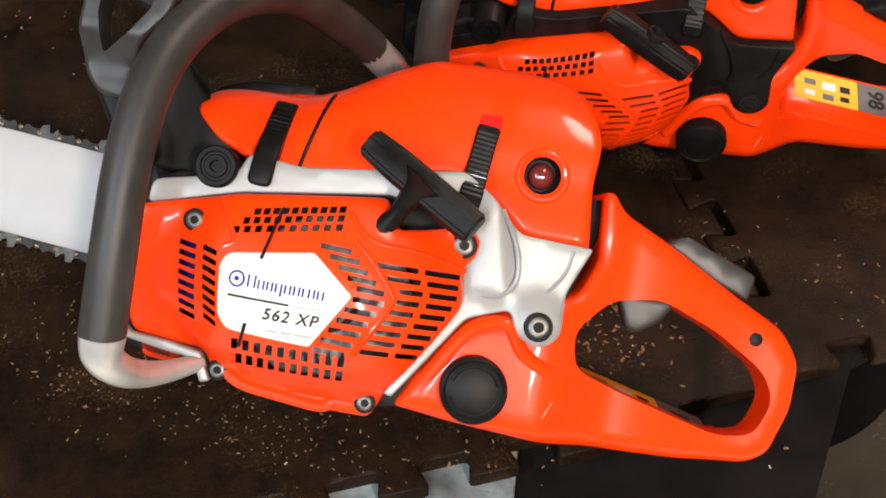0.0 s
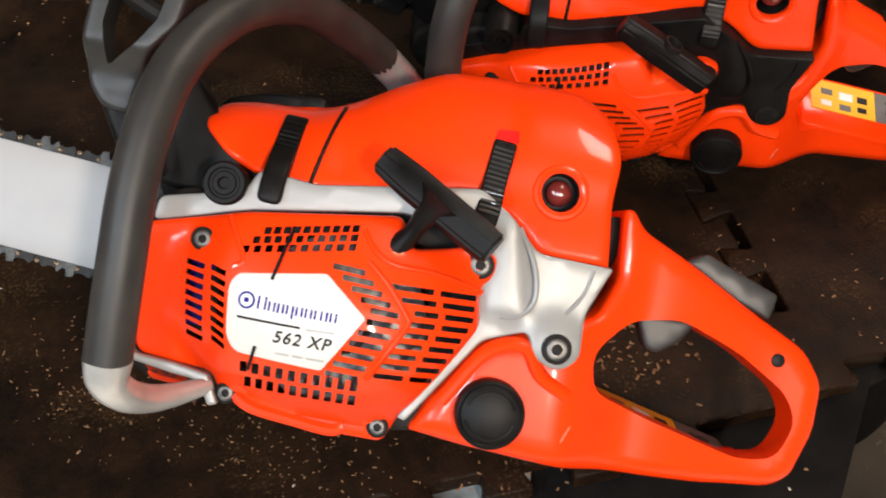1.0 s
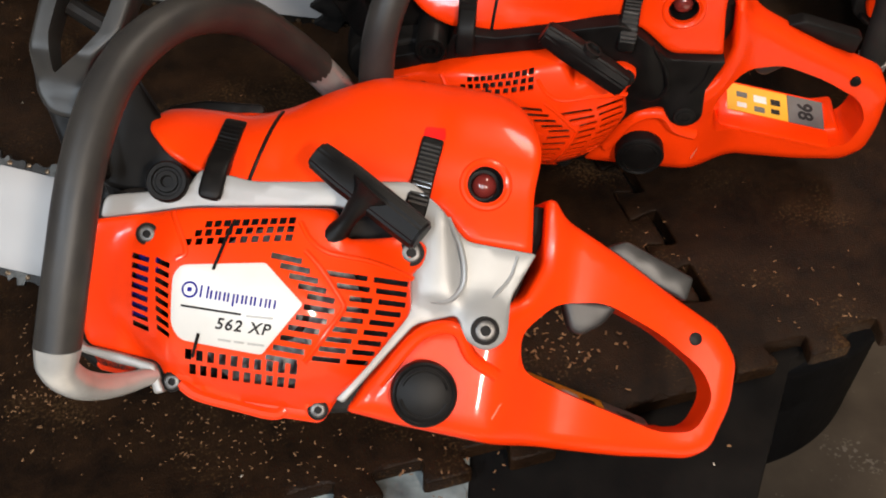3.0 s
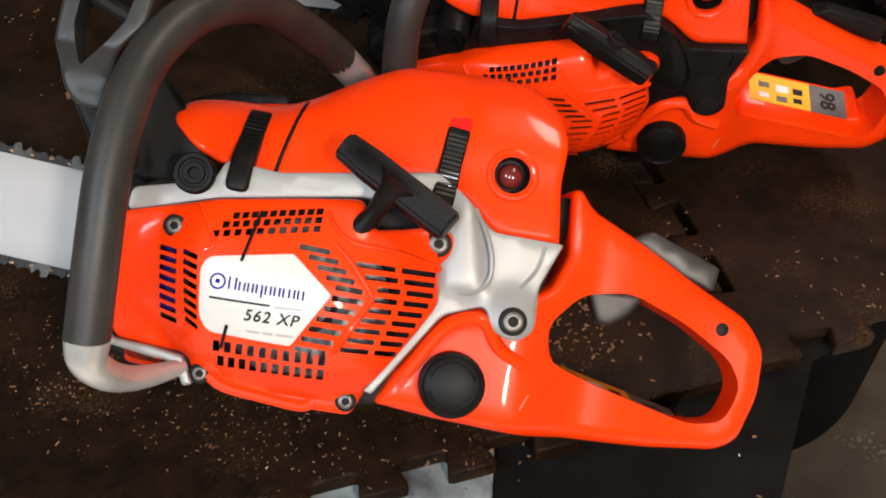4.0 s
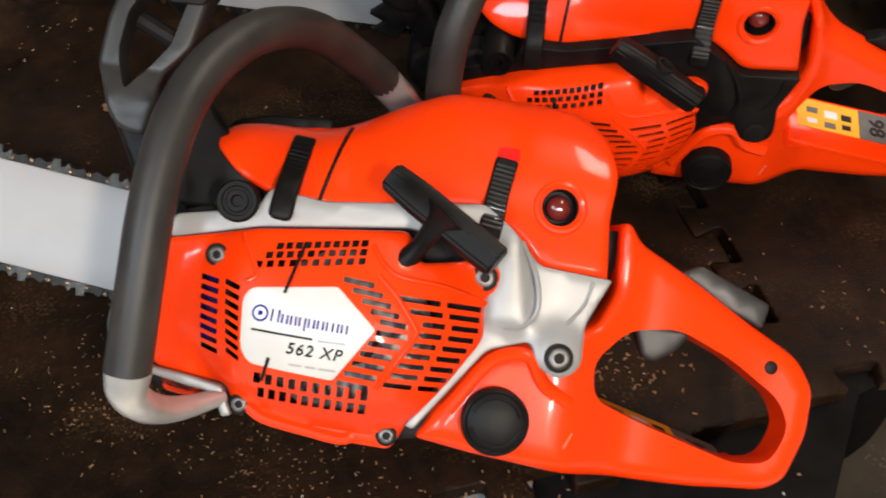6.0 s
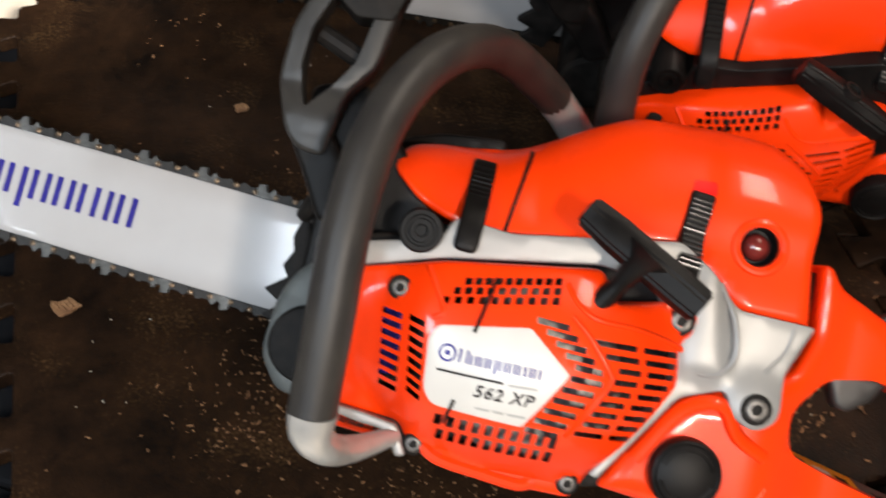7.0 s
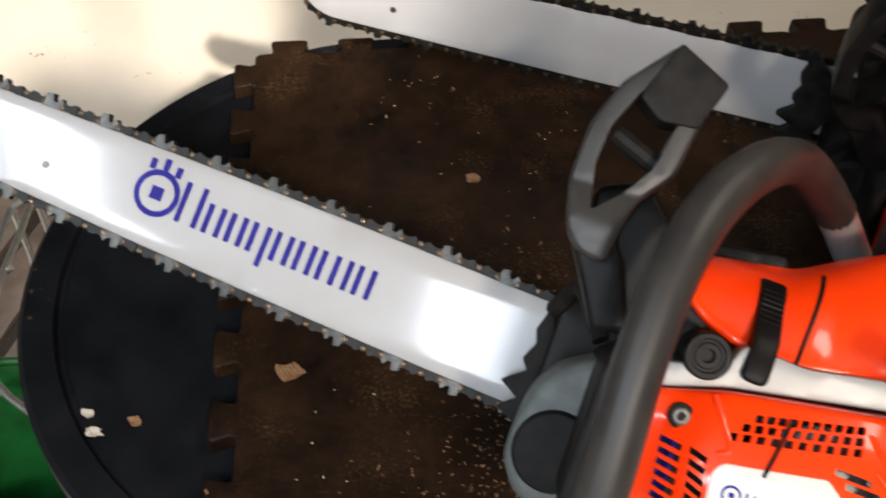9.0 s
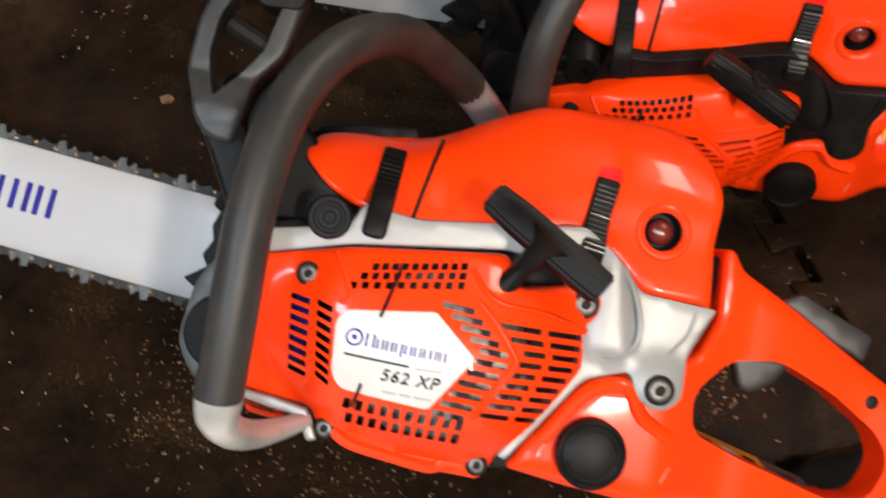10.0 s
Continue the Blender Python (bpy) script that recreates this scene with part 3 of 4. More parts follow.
    # screws
    for x, y, z, r in ((-183, 72, 10, 6.2), (-157, -17, -11, 6), (-64, -21, -8, 6), (-22, 86, 8, 7.5), (32, 45, 5, 8.2)):
        z = max(z, float(starter_height(np.array([x]), np.array([y]))[0]) + 0.5) if x < -20 else z
        screw = p("screw", disc(x, y, r * 0.8, z - 8, z + 2.0, 1.0, 20, r * 0.42), STEEL if badge_text else DARK)
        p("washer", disc(x, y, r * 1.12, z - 9, z + 0.6, 0.8, 20), DARK, "", screw)

    # brake knob and arm
    knob = p("pivot_knob", turned([(13, -40), (13, 5), (11.8, 7), (9.4, 7), (8.8, 5), (7.2, 5), (6.6, 6.6), (3.8, 6.6), (3.2, 2)], 32, (-178, 106)), BLACK, "ringed black pivot knob")
    p("brake_arm", plate(rounded([(-172, 122), (-196, 150), (-232, 190), (-262, 178), (-250, 120), (-222, 98), (-190, 98)], 8), -34, -60, 4, step=12), BLACK, "dark plastic arm of the brake guard", knob)

    # front handle tube with its bare ends
    loop = spline([(-214, -1, 57), (-215, 48, 62), (-216, 100, 62), (-212, 148, 54), (-200, 184, 34), (-180, 211, 4), (-155, 225, -42), (-128, 223, -98), (-108, 218, -140)], 7)
    tube = p("front_handle", sweep(loop, 13.4, 20), RUBBER, "dark rubber-covered loop handle", sharp=60)
    foot = spline([(-214, 1, 57), (-213, -11, 53), (-206, -19, 42), (-197, -23, 22), (-184, -21, 4), (-168, -14, -10)], 6)
    p("tube_end", sweep(foot, [14.6 - 9.0 * i / (len(foot) - 1) for i in range(len(foot))], 16, 0.9), ALU, "bare cast handle foot", tube)
    p("tube_end", sweep([Vector((-109, 218, -137)), Vector((-93, 211, -170)), Vector((-74, 196, -194))], 12.8, 16), ALU, "bright bare tube end", tube)
    p("lower_rim", plate(rounded([(-220, 4), (-213, -2.5), (-190, -4), (-169, -7), (-160, -24), (-166, -26), (-172, -14.5), (-179, -11.5), (-190, -10.5), (-215, -6.5), (-223, 0)], 2), -5, -22, 1.5, step=6), panel_mat, "grey lower rim")
    p("lower_lip", drape(sweep(spline([(-152, -17, 0), (-140, -23, 0), (-115, -26, 0), (-92, -28, 0), (-84, -24, 0)], 5), 4.2, 10), starter_height, -2.0), ORANGE, "", cover)

    p("lower_tab", plate(rounded([(-217, 0), (-172, -6), (-178, -19), (-204, -17)], 3), -14, -34, 2, step=8), ORANGE, "")
    p("air_baffle", plate(rounded([(-214, 140), (-202, 164), (-178, 172), (-135, 176), (-135, 150)], 6), -88, -112, 2, step=14), BLACK, "black baffle under the cover")

    # front of the engine: muffler housing, bumper spikes
    p("front_housing", plate(rounded([(-266, 6), (-262, 46), (-250, 68), (-222, 84), (-205, 84), (-205, -16), (-250, -18)], 10), -92, -160, 7, step=10), FRONT if badge_text else BLACK, "grey cast front housing")
    p("housing_cap", turned([(26, -100), (26, -90), (24, -86), (16, -85)], 28, (-236, 18)), DARK, "round dark cap")
    teeth = [(-262, 112), (-266, 104), (-265, 96), (-269, 84), (-266, 74), (-272, 62), (-267, 54), (-282, 43), (-268, 34), (-280, 24), (-267, 18), (-258, 14), (-252, 60)]
    ahead, side = (0, -172) if badge_text else (-22, -136)
    p("bumper_plate", plate(rounded([(x + ahead * (x < -255), y) for x, y in teeth], 1.5), side, side - 6, 0.8, step=9), DARK, "toothed metal bumper")
    p("clutch_side", plate(rounded([(-262, 8), (-258, 112), (-215, 128), (-40, 120), (20, 90), (30, 10), (-60, -20), (-240, -16)], 12), -170, -205, 6, step=16), BLACK, "dark clutch side cover")
    p("chain_catcher", sweep(spline([(-262, 100, -150), (-250, 120, -130), (-240, 110, -118), (-228, 92, -108)], 5), 6, 8), DARK)

    # hand guard: a hollow moulded lever in front of the loop
    guard_mat = GREY_PLASTIC if badge_text else BLACK
    hole = dense(rounded([(-257, 166), (-262, 190), (-260, 212), (-251, 233), (-235, 257), (-217, 246), (-226, 222), (-231, 197), (-242, 180)], 3), 6)
    def bent(bm):  # the lever leans out towards the starter side above its bend
        for v in bm.verts:
            v.co += Vector((-3.5, -4, 34 - 12 * float(smooth(181, 160, v.co.y))))
        return bm

    lever = p("hand_guard", bent(plate(rounded([(-257, 142), (-267, 154), (-273, 180), (-271, 212), (-261, 238), (-236, 267), (-207, 251), (-214, 226), (-219, 195), (-233, 178), (-238, 158), (-240, 140)], 6),
                                  -34, -64, 3, [hole], 9, both=True)), guard_mat, "dark plastic front hand guard")
    p("guard_web", bent(plate(rounded([(-250, 232), (-237, 266), (-206, 251), (-215, 224), (-236, 222)], 3), -31, -62, 1, step=12, both=True)), DARK, "", lever)
    p("guard_base", bent(plate(rounded([(-263, 150), (-240, 158), (-228, 140), (-216, 108), (-236, 102), (-250, 128)], 5), -38, -70, 4, step=12, both=True)), BLACK, "", lever)
    p("guard_rod", bent(sweep([Vector((-256, 212, -52)), Vector((-222, 198, -52))], 6.2, 10)), DARK, "", lever)

    # bar and chain
    zb, x0, y0, x1, y1 = bar_line
    d = Vector((x1 - x0, y1 - y0, 0))
    length = d.length
    d.normalize()
    s = Vector((-d.y, d.x, 0))
    if s.y < 0:
        s = -s

    wide = 39.5 if badge_text else 35.5

    def half(u):  # half the bar's height along its length
        if u > length - 34:
            k = (u - length + 34) / 34
            return 32 * math.sqrt(max(0.0, 1 - k * k))
        return wide - (wide - 32) * max(0, (u - 60) / (length - 94)) ** 2 if u > 60 else wide

    us = [i * 16 for i in range(int((length - 34) / 16) + 1)] + [length - 34 + 34 * math.sin(radians(a)) for a in range(0, 91, 10)]
    upper = [Vector((x0, y0, 0)) + d * u + s * half(u) for u in us]
    lower = [Vector((x0, y0, 0)) + d * u - s * half(u) for u in us]
    line = upper + lower[:-1][::-1]
    bar = p("guide_bar", plate([Vector((q.x, q.y)) for q in line], zb, zb - 5, 0.6, step=22, edge=9), BAR, "white painted guide bar with blue print")
    place = Matrix((( -d.x, s.x, 0, 0), (-d.y, s.y, 0, 0), (0, 0, 1, zb), (0, 0, 0, 1)))
    at = lambda u, v: Matrix.Translation(Vector((x0, y0, 0)) + d * u + s * v) @ place  # noqa: E731
    if badge_text:
        def on_bar(a, b, c, e, y):
            p("print_stroke", box(a, b, c, e, 0.05, 0.3, 0, at(300, y)), BLUE, "", bar)

        word(0, -10, (18, 14.5, 14, 15, 14.5, 14.5, 7, 14.5, 14.5), 0, 22.5, -8, 4.4, on_bar)
        for r, lift, mat in ((18, 0.05, BLUE), (13.5, 0.3, BAR)):
            q = turned([(r, lift), (r, lift + 0.25)], 28)
            bmesh.ops.transform(q, matrix=at(319, 4), verts=q.verts)
            p("print_mark", q, mat, "", bar)
        for a, b, c, e in ((-5, 5, -5, 5), (-13, -8, 16, 24), (-2.5, 2.5, 18, 27), (8, 13, 16, 24)):
            p("print_mark", box(a, b, c, e, 0.6, 0.8, 0, at(319, 4)), BLUE, "", bar)
    for u, v, r in ((length - 32, 6, 2.4), (length - 88, -8, 3.0)):
        q = turned([(r, 0.0), (r, 0.6), (r * 0.6, 0.7)], 14)
        bmesh.ops.transform(q, matrix=Matrix.Translation(at(u, v).translation), verts=q.verts)
        p("rivet", q, STEEL, "", bar)

    # chain: links round the bar's edge, every fourth one a cutter
    chain = tagged(new("saw_chain"), "oily steel saw chain with chrome cutters")
    chain.parent = saw
    run = [Vector((x0, y0, 0)) + d * u + s * (half(u) + 3.5) for u in us[:-10]]
    tip = Vector((x0, y0, 0)) + d * (length - 34)
    run += [tip + (s * math.cos(radians(a)) + d * math.sin(radians(a))) * 35.5 for a in range(0, 181, 6)]
    run += [Vector((x0, y0, 0)) + d * u - s * (half(u) + 3.5) for u in us[:-10][::-1]]
    link_bm = plate(rounded([(-8.6, -3.2), (8.6, -3.2), (9.2, 1.4), (6.4, 4.4), (2.4, 2.2), (-2.4, 2.2), (-6.4, 4.4), (-9.2, 1.4)], 1.2, 2), 2.9, -2.9, 0, step=50, both=True, edge=50)
    cut_bm = plate([Vector(q) for q in ((-7.5, -3.4), (7.5, -3.4), (7.6, 2.4), (6.2, 5.2), (4.6, 4.0), (3.6, 1.4), (0.2, 1.4), (-1.0, 7.2), (-6.4, 6.0))], 3.4, -3.4, 0, step=50, both=True, edge=50)
    drive_bm = plate(rounded([(-8.2, -5), (8.2, -5), (8.2, 1.0), (4.4, 2.0), (-4.4, 2.0), (-8.2, 1.0)], 1.4, 2), 1.6, -1.6, 0, step=50, both=True, edge=50)
    rivet_bm = turned([(2.1, 2.7), (2.1, 3.4), (1.2, 3.8)], 8)
    first, pins = {}, None
    walked, gap, count = 0.0, 11.5, 0
    nxt = 6.0
    for a, b in zip(run, run[1:]):
        seg = (b - a).length
        while nxt <= walked + seg:
            q = a.lerp(b, (nxt - walked) / seg)
            t = (b - a).normalized()
            nrm = Vector((t.y, -t.x, 0))
            if nrm.dot(q - (Vector((x0, y0, 0)) + d * min(max((q - Vector((x0, y0, 0))).dot(d), 0), length - 34))) < 0:
                nrm = -nrm
            kind = "cutter" if count % 4 == 0 else ("tie_strap" if count % 2 else "drive_link")
            ang = math.atan2(nrm.y, nrm.x) - math.pi / 2
            m = Matrix.Translation((q + Vector((0, 0, zb - 2.5))) * U) @ Matrix.Rotation(ang, 4, "Z")
            if kind not in first:
                src = {"cutter": cut_bm, "tie_strap": link_bm, "drive_link": drive_bm}[kind]
                mat = {"cutter": CUTTER, "tie_strap": CHAIN, "drive_link": CHAIN}[kind]
                ob = link(kind, src, mat, chain)
                first[kind] = ob.data
            else:
                ob = new(kind, first[kind])
                ob.parent = chain
            ob.matrix_basis = m
            if count % 4:
                pin = new("rivet", pins) if pins else link("rivet", rivet_bm, RIVET, chain)
                pins = pin.data
                pin.parent = chain
                pin.matrix_basis = m @ Matrix.Translation(((0, 3.5, 0, -3.5)[count % 4] * U, (0, -0.6, 0.6, -0.6)[count % 4] * U, 0))
            count += 1
            nxt += gap
        walked += seg
    return saw


saw_a = chainsaw("orange chainsaw lying tilted on its side on dirty foam mats", SILVER, "silver painted engine panel", "562 XP", (-200, -250, 63, -744, 101))
saw_a.matrix_basis = Matrix(((0.9919, 0.0509, 0.1168, 0.025), (0.0372, 0.7608, -0.6479, 0.2707), (-0.1218, 0.647, 0.7527, 0.116), (0, 0, 0, 1)))
saw_b = chainsaw("orange and black chainsaw standing upright behind another", BLACK, "black engine panel", "", (-150, -240, 50, -728, 98))
saw_b.matrix_basis = pose(0.1614, 0.5627, 0.0545, 90, 0, 2.1) @ pose(0, 0, 0, 0, 0, 3.0)

saw_c = tagged(copy_thing(saw_b, pose(0.565, 0.765, 0.0545, 90, 0, -4.0) @ pose(0, 0, 0, 0, 0, 3.0)), "orange and black chainsaw standing behind the upright one")


# ---- mats, drum, floor and room ----
def foam_mat(corner, turn, sockets=(), lag=0.0, worn=(), size=0.604, thick=0.013, n=10, tab=0.018):
    """A square foam mat with dovetail tabs; along the sides named in sockets it takes up its neighbour's tabs, lag further on.
    worn: tabs (side, number) that are missing."""
    line = []
    pitch = size / n
    for side in range(4):
        taken = side in sockets
        reach, grow = (-tab - 0.007, 0.0022) if taken else (tab, 0.0)
        for i in range(n):
            mid = (i + 0.5) * pitch + (lag if taken else 0)
            if (side, i) in worn:
                x, y = ((i * pitch, 0), (size, i * pitch), (size - i * pitch, size), (0, size - i * pitch))[side]
                line.append((x * 1000, y * 1000))
                continue
            for along, out in ((i * pitch + pitch * 0.02, 0), (mid - pitch * 0.20 - grow, 0), (mid - pitch * 0.29 - grow, -reach), (mid + pitch * 0.29 + grow, -reach), (mid + pitch * 0.20 + grow, 0)):
                out += 0.0015 if taken else 0
                x, y = ((along, out), (size - out, along), (size - along, size - out), (out, size - along))[side]
                line.append((x * 1000, y * 1000))
    bm = plate(rounded(line, 4, 2), lambda x, y: 0.6 * np.sin(x * 0.021) * np.sin(y * 0.017), -thick * 1000, 2.0, step=22, edge=12)
    ob = link("foam_mat", bm, FOAM, None, "", 40, 0.001)
    ob.matrix_basis = pose(corner[0], corner[1], 0, 0, 0, turn)
    return tagged(ob, "dark brown interlocking foam mat strewn with sawdust", "foam mat", "floor mats")


foam_mat((-0.3237, 0.1465), 23.8, worn=((0, 9), (1, 0)))
foam_mat((0.22, 0.4103), 23.8, (3,), 0.022, ((3, 9),))
foam_mat((-0.0237, 0.9629), 23.8, (0,))


def round_drum(x, y, z=-0.0135, r=0.291):
    """A closed plastic drum with a raised rim and two rolling hoops."""
    high = z + 0.8805
    drum = tagged(new("plastic_drum"), "black plastic drum with a dusty flat lid", "drum", "drums")
    drum.matrix_basis = pose(x, y, z - high)
    h = high
    body = turned([(r * 0.93, 0), (r * 0.96, 0.02), (r * 0.96, h * 0.3), (r, h * 0.33), (r, h * 0.36), (r * 0.96, h * 0.39), (r * 0.96, h * 0.62), (r, h * 0.65), (r, h * 0.68),
                   (r * 0.96, h * 0.71), (r * 0.96, h - 0.04), (r * 0.985, h - 0.03)], 96)
    link("body", body, DRUM, drum, "", 40, 1)
    lid = turned([(r * 0.985, h - 0.03), (r, h - 0.022), (r, h - 0.004), (r - 0.004, h), (r - 0.026, h), (r - 0.028, h - 0.004), (r - 0.032, h - 0.004), (r - 0.034, h - 0.001), (0.02, h - 0.001)], 96)
    link("lid", lid, DRUM, drum, "flat round lid with a raised ring", 40, 1)
    return drum


round_drum(-0.35, 0.515)
round_drum(0.40, 1.15, -0.0332)


def board(name, label, line, z1, thick, mat, category):
    bm = plate(rounded([(x * 1000, y * 1000) for x, y in line], 3, 2), z1 * 1000, (z1 - thick) * 1000, 2, step=40, edge=25)
    return tagged(link(name, bm, mat, None, "", 40, 0.001), label, category)


# board added so that patchy blue-grey shows between the mat's tabs
board("plank", "mottled blue-grey board added under the edge of the foam mats", [(-0.20, 0.10), (0.064, 0.13), (0.046, 0.50), (-0.05, 0.48)], -0.0145, 0.018, MOTTLED, "board")
# board added to fill the black area; its far corner hides pale floor
board("plank", "black board added under the edge of the foam mats", [(0.0679, 0.06), (0.178, 0.06), (0.284, 0.43), (0.335, 0.47), (0.40, 0.56), (0.68, 0.68), (0.48, 1.14), (0.02, 0.93), (0.0455, 0.52)], -0.0150, 0.018, BOARD, "board")

# building shell
FLOOR_Z, CEILING_Z = -0.881, 4.1
# added sheet that darkens the floor right of the mats, as shade would
board("shade_sheet", "brown sheet standing in for the shaded concrete floor", [(0.22, 0.28), (1.55, 0.30), (1.60, 1.60), (0.56, 1.58)], FLOOR_Z + 0.0062, 0.006, SHADED_FLOOR, "floor sheet")


def slab(name, label, x0, x1, y0, y1, z0, z1, mat):
    return tagged(link(name, box(x0, x1, y0, y1, z0, z1), mat, None, "", 35, 1), label, name.split("_")[0], kind="structure")


slab("floor", "pale worn concrete workshop floor", -3.2, 3.6, -4.2, 3.4, FLOOR_Z - 0.1, FLOOR_Z, CONCRETE)
slab("ceiling", "plain painted ceiling", -3.2, 3.6, -4.2, 3.4, CEILING_Z, CEILING_Z + 0.1, WALL)
slab("wall_north", "plain painted wall", -3.2, 3.6, 3.4, 3.5, FLOOR_Z, CEILING_Z, WALL)
slab("wall_south", "plain painted wall", -3.2, 3.6, -4.3, -4.2, FLOOR_Z, CEILING_Z, WALL)
slab("wall_west", "plain painted wall", -3.3, -3.2, -4.2, 3.4, FLOOR_Z, CEILING_Z, WALL)
slab("wall_east", "plain painted wall", 3.6, 3.7, -4.2, 3.4, FLOOR_Z, CEILING_Z, WALL)


def ceiling_fixture(x, y, reach=0.64):
    lamp = tagged(new("ceiling_light"), "long pendant tube light hung from the ceiling", "ceiling light", "ceiling lights")
    lamp.matrix_basis = pose(x, y, 2.0)
    link("housing", box(-0.13, 0.13, -reach, reach, -0.03, 0.0, 0.006), WALL, lamp, "", 35, 1)
    for side in (-1, 1):
        link("hanger", sweep([Vector((0, side * reach * 0.8, z)) for z in (-0.002, CEILING_Z - 2.0)], 0.006, 8), WIRE, lamp, "thin steel hanger", 35, 1)
    return lamp


ceiling_fixture(-0.14, -1.74)
ceiling_fixture(-1.42, -1.40, 0.82)
# fixture made up for the added rear lamp
ceiling_fixture(0.80, 1.15)
ceiling_fixture(0.95, -1.53, 0.22)
# housing made up for the added floor spotlight, out of view
flood = tagged(new("floor_patch_spot"), "unseen spotlight added to brighten the floor behind the drum", "flood light")
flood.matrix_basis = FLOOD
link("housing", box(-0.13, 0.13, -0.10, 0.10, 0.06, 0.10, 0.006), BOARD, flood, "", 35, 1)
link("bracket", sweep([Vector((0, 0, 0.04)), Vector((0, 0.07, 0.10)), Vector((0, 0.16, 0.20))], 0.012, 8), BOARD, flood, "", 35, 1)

# green bucket and wire beside the drum
bucket = tagged(new("bucket"), "green plastic bucket on the concrete floor", "bucket")
bucket.matrix_basis = pose(-0.90, 0.50, FLOOR_Z)
link("body", turned([(0.10, 0), (0.125, 0.32), (0.14, 0.325), (0.142, 0.337), (0.130, 0.337), (0.120, 0.32), (0.095, 0.03)], 48), GREEN, bucket, "", 40, 1)
link("rim", sweep([Vector((0.138 * math.cos(a / 40 * 2 * math.pi), 0.138 * math.sin(a / 40 * 2 * math.pi), 0.338)) for a in range(41)], 0.006, 10), GREEN, bucket, "rolled green rim", 60, 1)
link("handle", sweep([Vector((0.143 * math.cos(a / 20 * math.pi), 0.09 * math.sin(a / 20 * math.pi) - 0.02, 0.33 + 0.03 * math.sin(a / 20 * math.pi))) for a in range(21)], 0.003, 8), WIRE, bucket, "thin wire handle", 60, 1)

# a second added sheet paints the shade left of the drum
board("shade_sheet", "dark brown sheet standing in for shaded floor under loose planks", [(-1.62, 0.70), (-0.85, 0.68), (-0.85, 1.20), (-1.62, 1.22)], FLOOR_Z + 0.0042, 0.004, SHADED_FLOOR, "floor sheet")
for k in range(7):
    x = -1.60 + k * 0.104
    tagged(board("loose_plank", "", [(x, 0.73 + 0.01 * (k % 3)), (x + 0.078, 0.72), (x + 0.074 - 0.02, 1.19 - 0.015 * (k % 2)), (x - 0.02, 1.18)], FLOOR_Z + 0.0165, 0.0122, PLANK, "plank"),
           "worn pale brown plank lying on the floor", "plank", "loose planks")

rack = tagged(new("wire_rack"), "bent galvanised wire rack beside the drum", "wire rack")
rack.matrix_basis = pose(-0.95, 0.65, FLOOR_Z)
for a, b in (((-0.11, 0.22, 0.38), (-0.017, -0.06, 0.38)), ((-0.14, 0.20, 0.36), (-0.05, -0.09, 0.36)), ((0.14, -0.12, 0.38), (0.25, -0.22, 0.38)), ((-0.017, -0.06, 0.38), (0.14, -0.12, 0.38)),
             ((-0.11, 0.22, 0.38), (-0.115, 0.225, 0.0)), ((-0.14, 0.20, 0.36), (-0.145, 0.205, 0.0)), ((0.25, -0.22, 0.38), (0.255, -0.225, 0.0)), ((-0.05, -0.09, 0.36), (-0.017, -0.06, 0.38)),
             ((-0.11, 0.22, 0.38), (-0.14, 0.20, 0.36)), ((-0.06, 0.09, 0.38), (-0.09, 0.07, 0.36))):
    link("rod", sweep([Vector(a).lerp(Vector(b), k / 4) + Vector((0.002 * math.sin(k * 2.1), 0.002 * math.cos(k * 1.7), 0)) * (0 < k < 4) for k in range(5)], 0.0052, 8), WIRE, rack, "", 60, 1)


def scrap(x, y, z, size, mat, label, seed):
    """A small ragged flattened clump."""
    rnd = random.Random(seed)
    k = 11
    line = [(size * 1000 * rnd.uniform(0.45, 1.0) * math.cos(6.283 * a / k), size * 700 * rnd.uniform(0.45, 1.0) * math.sin(6.283 * a / k)) for a in range(k)]
    bm = plate(rounded(line, 1, 2), lambda x, y: 1.4 + 0.9 * np.sin(x * 1.3 + seed) * np.cos(y * 1.7), 0.0, 0.5, step=1.6, edge=2)
    ob = link("wood_scrap", bm, mat, None, "", 20, 0.001)
    ob.matrix_basis = pose(x, y, z)
    return tagged(ob, label, "wood scrap", "wood scraps")


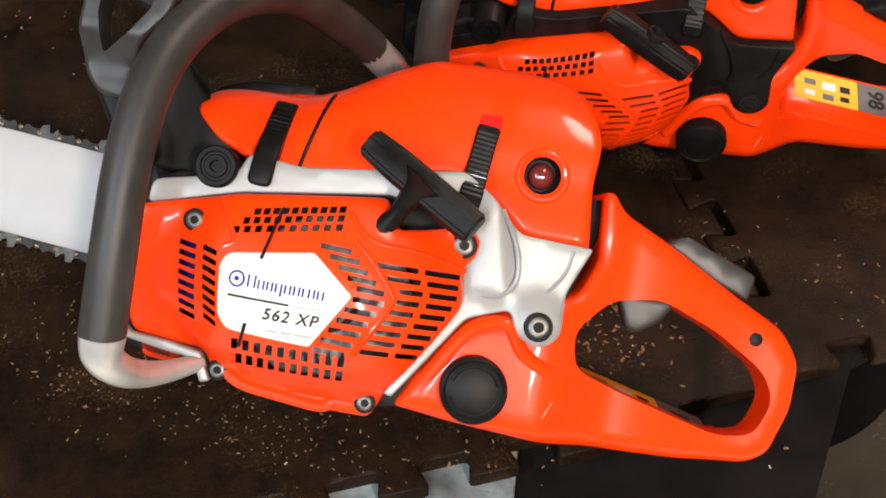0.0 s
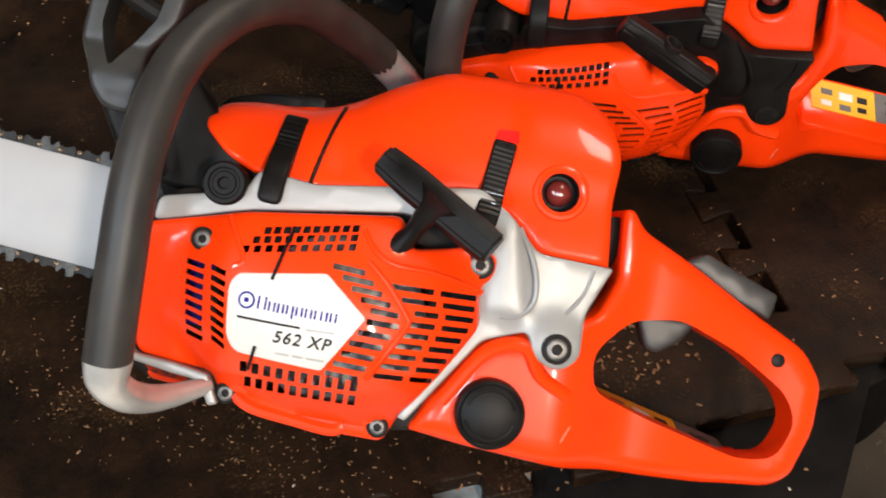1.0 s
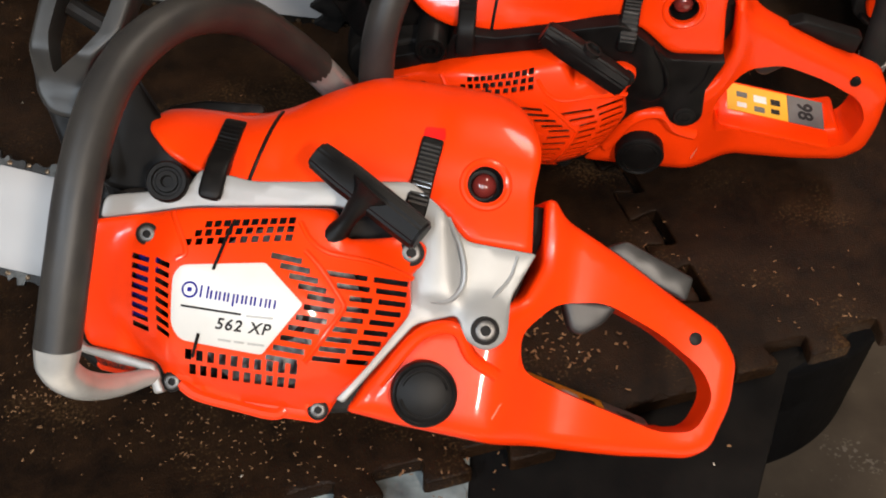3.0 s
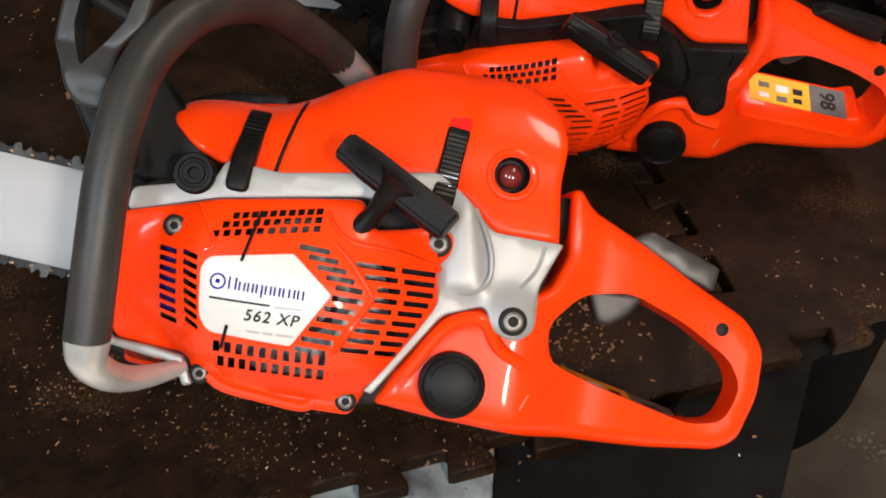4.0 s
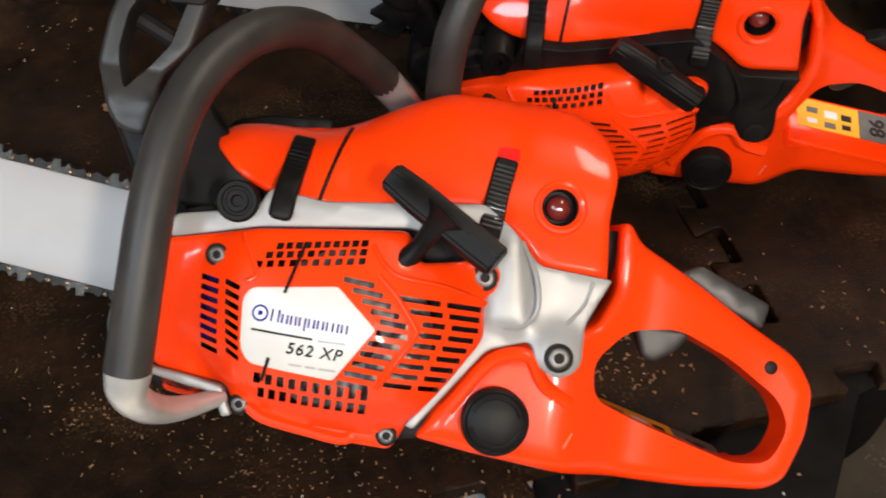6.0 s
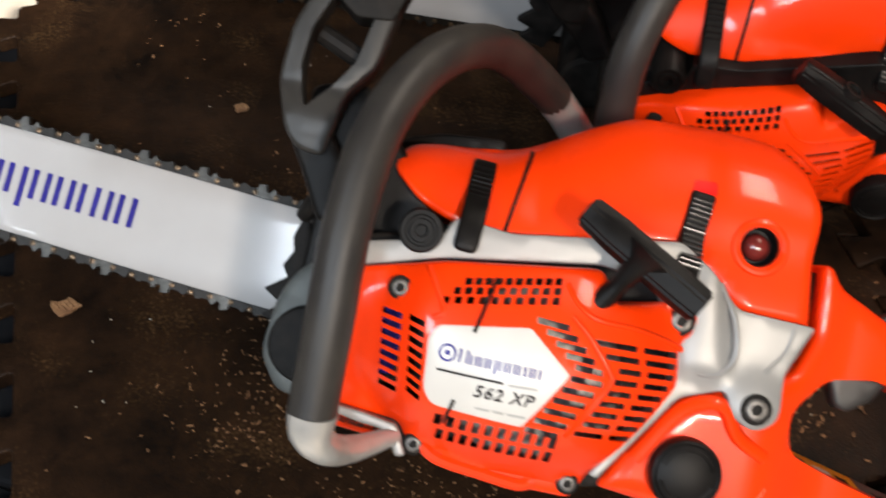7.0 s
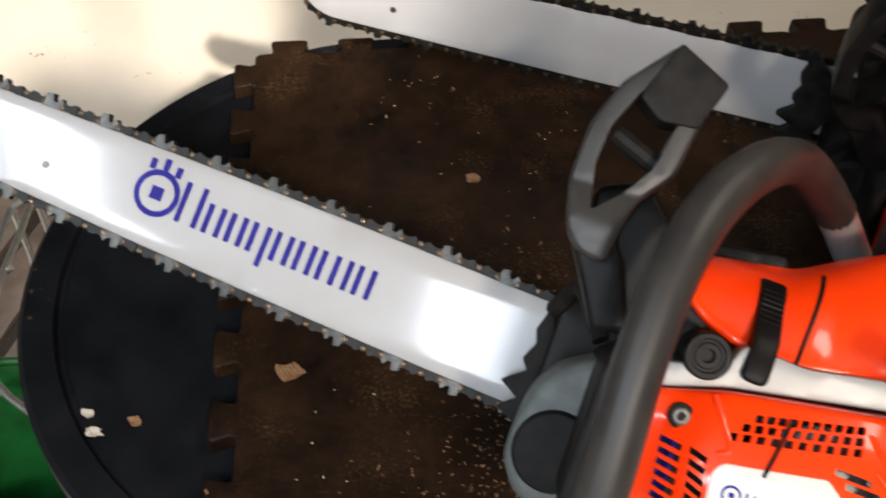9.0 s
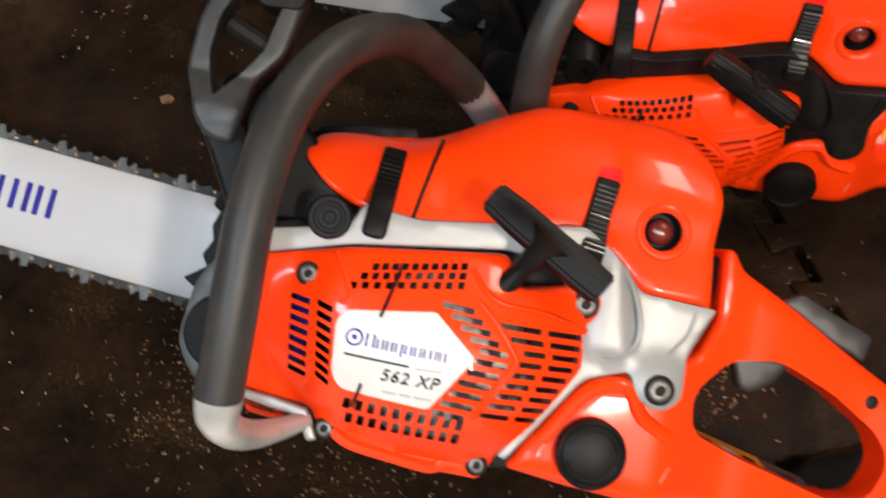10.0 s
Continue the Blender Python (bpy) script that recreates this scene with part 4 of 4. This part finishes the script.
scrap(-0.390, 0.387, 0.0005, 0.014, CHIP, "flattened brown clump of sawdust on the mat", 1)
scrap(-0.4995, 0.3065, -0.0145, 0.008, CHIP_PALE, "pale splinters lying on the drum lid", 2)
scrap(-0.512, 0.318, -0.0145, 0.006, CHIP_PALE, "pale splinters lying on the drum lid", 5)
scrap(-0.4775, 0.3236, -0.0145, 0.007, CHIP, "brown splinters lying on the drum lid", 3)
scrap(-0.332, 0.611, 0.0005, 0.010, CHIP, "flattened brown clump of sawdust on the mat", 4)

# sawdust and chips lying about
def chips(name, label, mat, count, x0, x1, y0, y1, size, z, seed):
    """Shavings strewn over an area, thicker in loose patches."""
    rnd = random.Random(seed)
    bm = bmesh.new()
    hearts = [(rnd.uniform(x0, x1), rnd.uniform(y0, y1)) for _ in range(9)]
    for _ in range(count):
        if rnd.random() < 0.6:
            hx, hy = rnd.choice(hearts)
            x, y = rnd.gauss(hx, 0.025), rnd.gauss(hy, 0.025)
        else:
            x, y = rnd.uniform(x0, x1), rnd.uniform(y0, y1)
        a, b = size * rnd.uniform(0.3, 1.2) * rnd.uniform(0.5, 1.5), size * rnd.uniform(0.25, 0.7)
        m = Matrix.Translation((x, y, z + 0.0009)) @ Euler((rnd.uniform(-0.3, 0.3), rnd.uniform(-0.3, 0.3), rnd.uniform(0, 6.3))).to_matrix().to_4x4()
        c = [bm.verts.new(m @ Vector(v)) for v in ((-a, -b, 0), (a, -b * 0.6, 0), (a * 0.7, b, 0), (-a * 0.8, b * 0.8, 0), (0, 0, b * 0.7))]
        for i in range(4):
            bm.faces.new((c[i], c[(i + 1) % 4], c[4]))
        bm.faces.new(c[:4][::-1])
    return tagged(link(name, bm, mat, None, "", 20, 1), label, "sawdust", kind="stuff")


chips("sawdust", "brown wood shavings strewn over the mats", CHIP, 300, -0.42, 0.30, 0.22, 0.80, 0.0016, 0.0, 3)
chips("sawdust", "pale wood shavings strewn over the mats", CHIP_PALE, 30, -0.40, 0.22, 0.24, 0.76, 0.0011, 0.0, 8)
chips("sawdust", "fine brown sawdust ground into the mat", CHIP, 850, -0.26, -0.01, 0.27, 0.42, 0.0011, 0.0, 12)
chips("sawdust", "small heap of brown shavings on the mat", CHIP, 110, 0.085, 0.135, 0.395, 0.435, 0.0020, 0.0, 14)
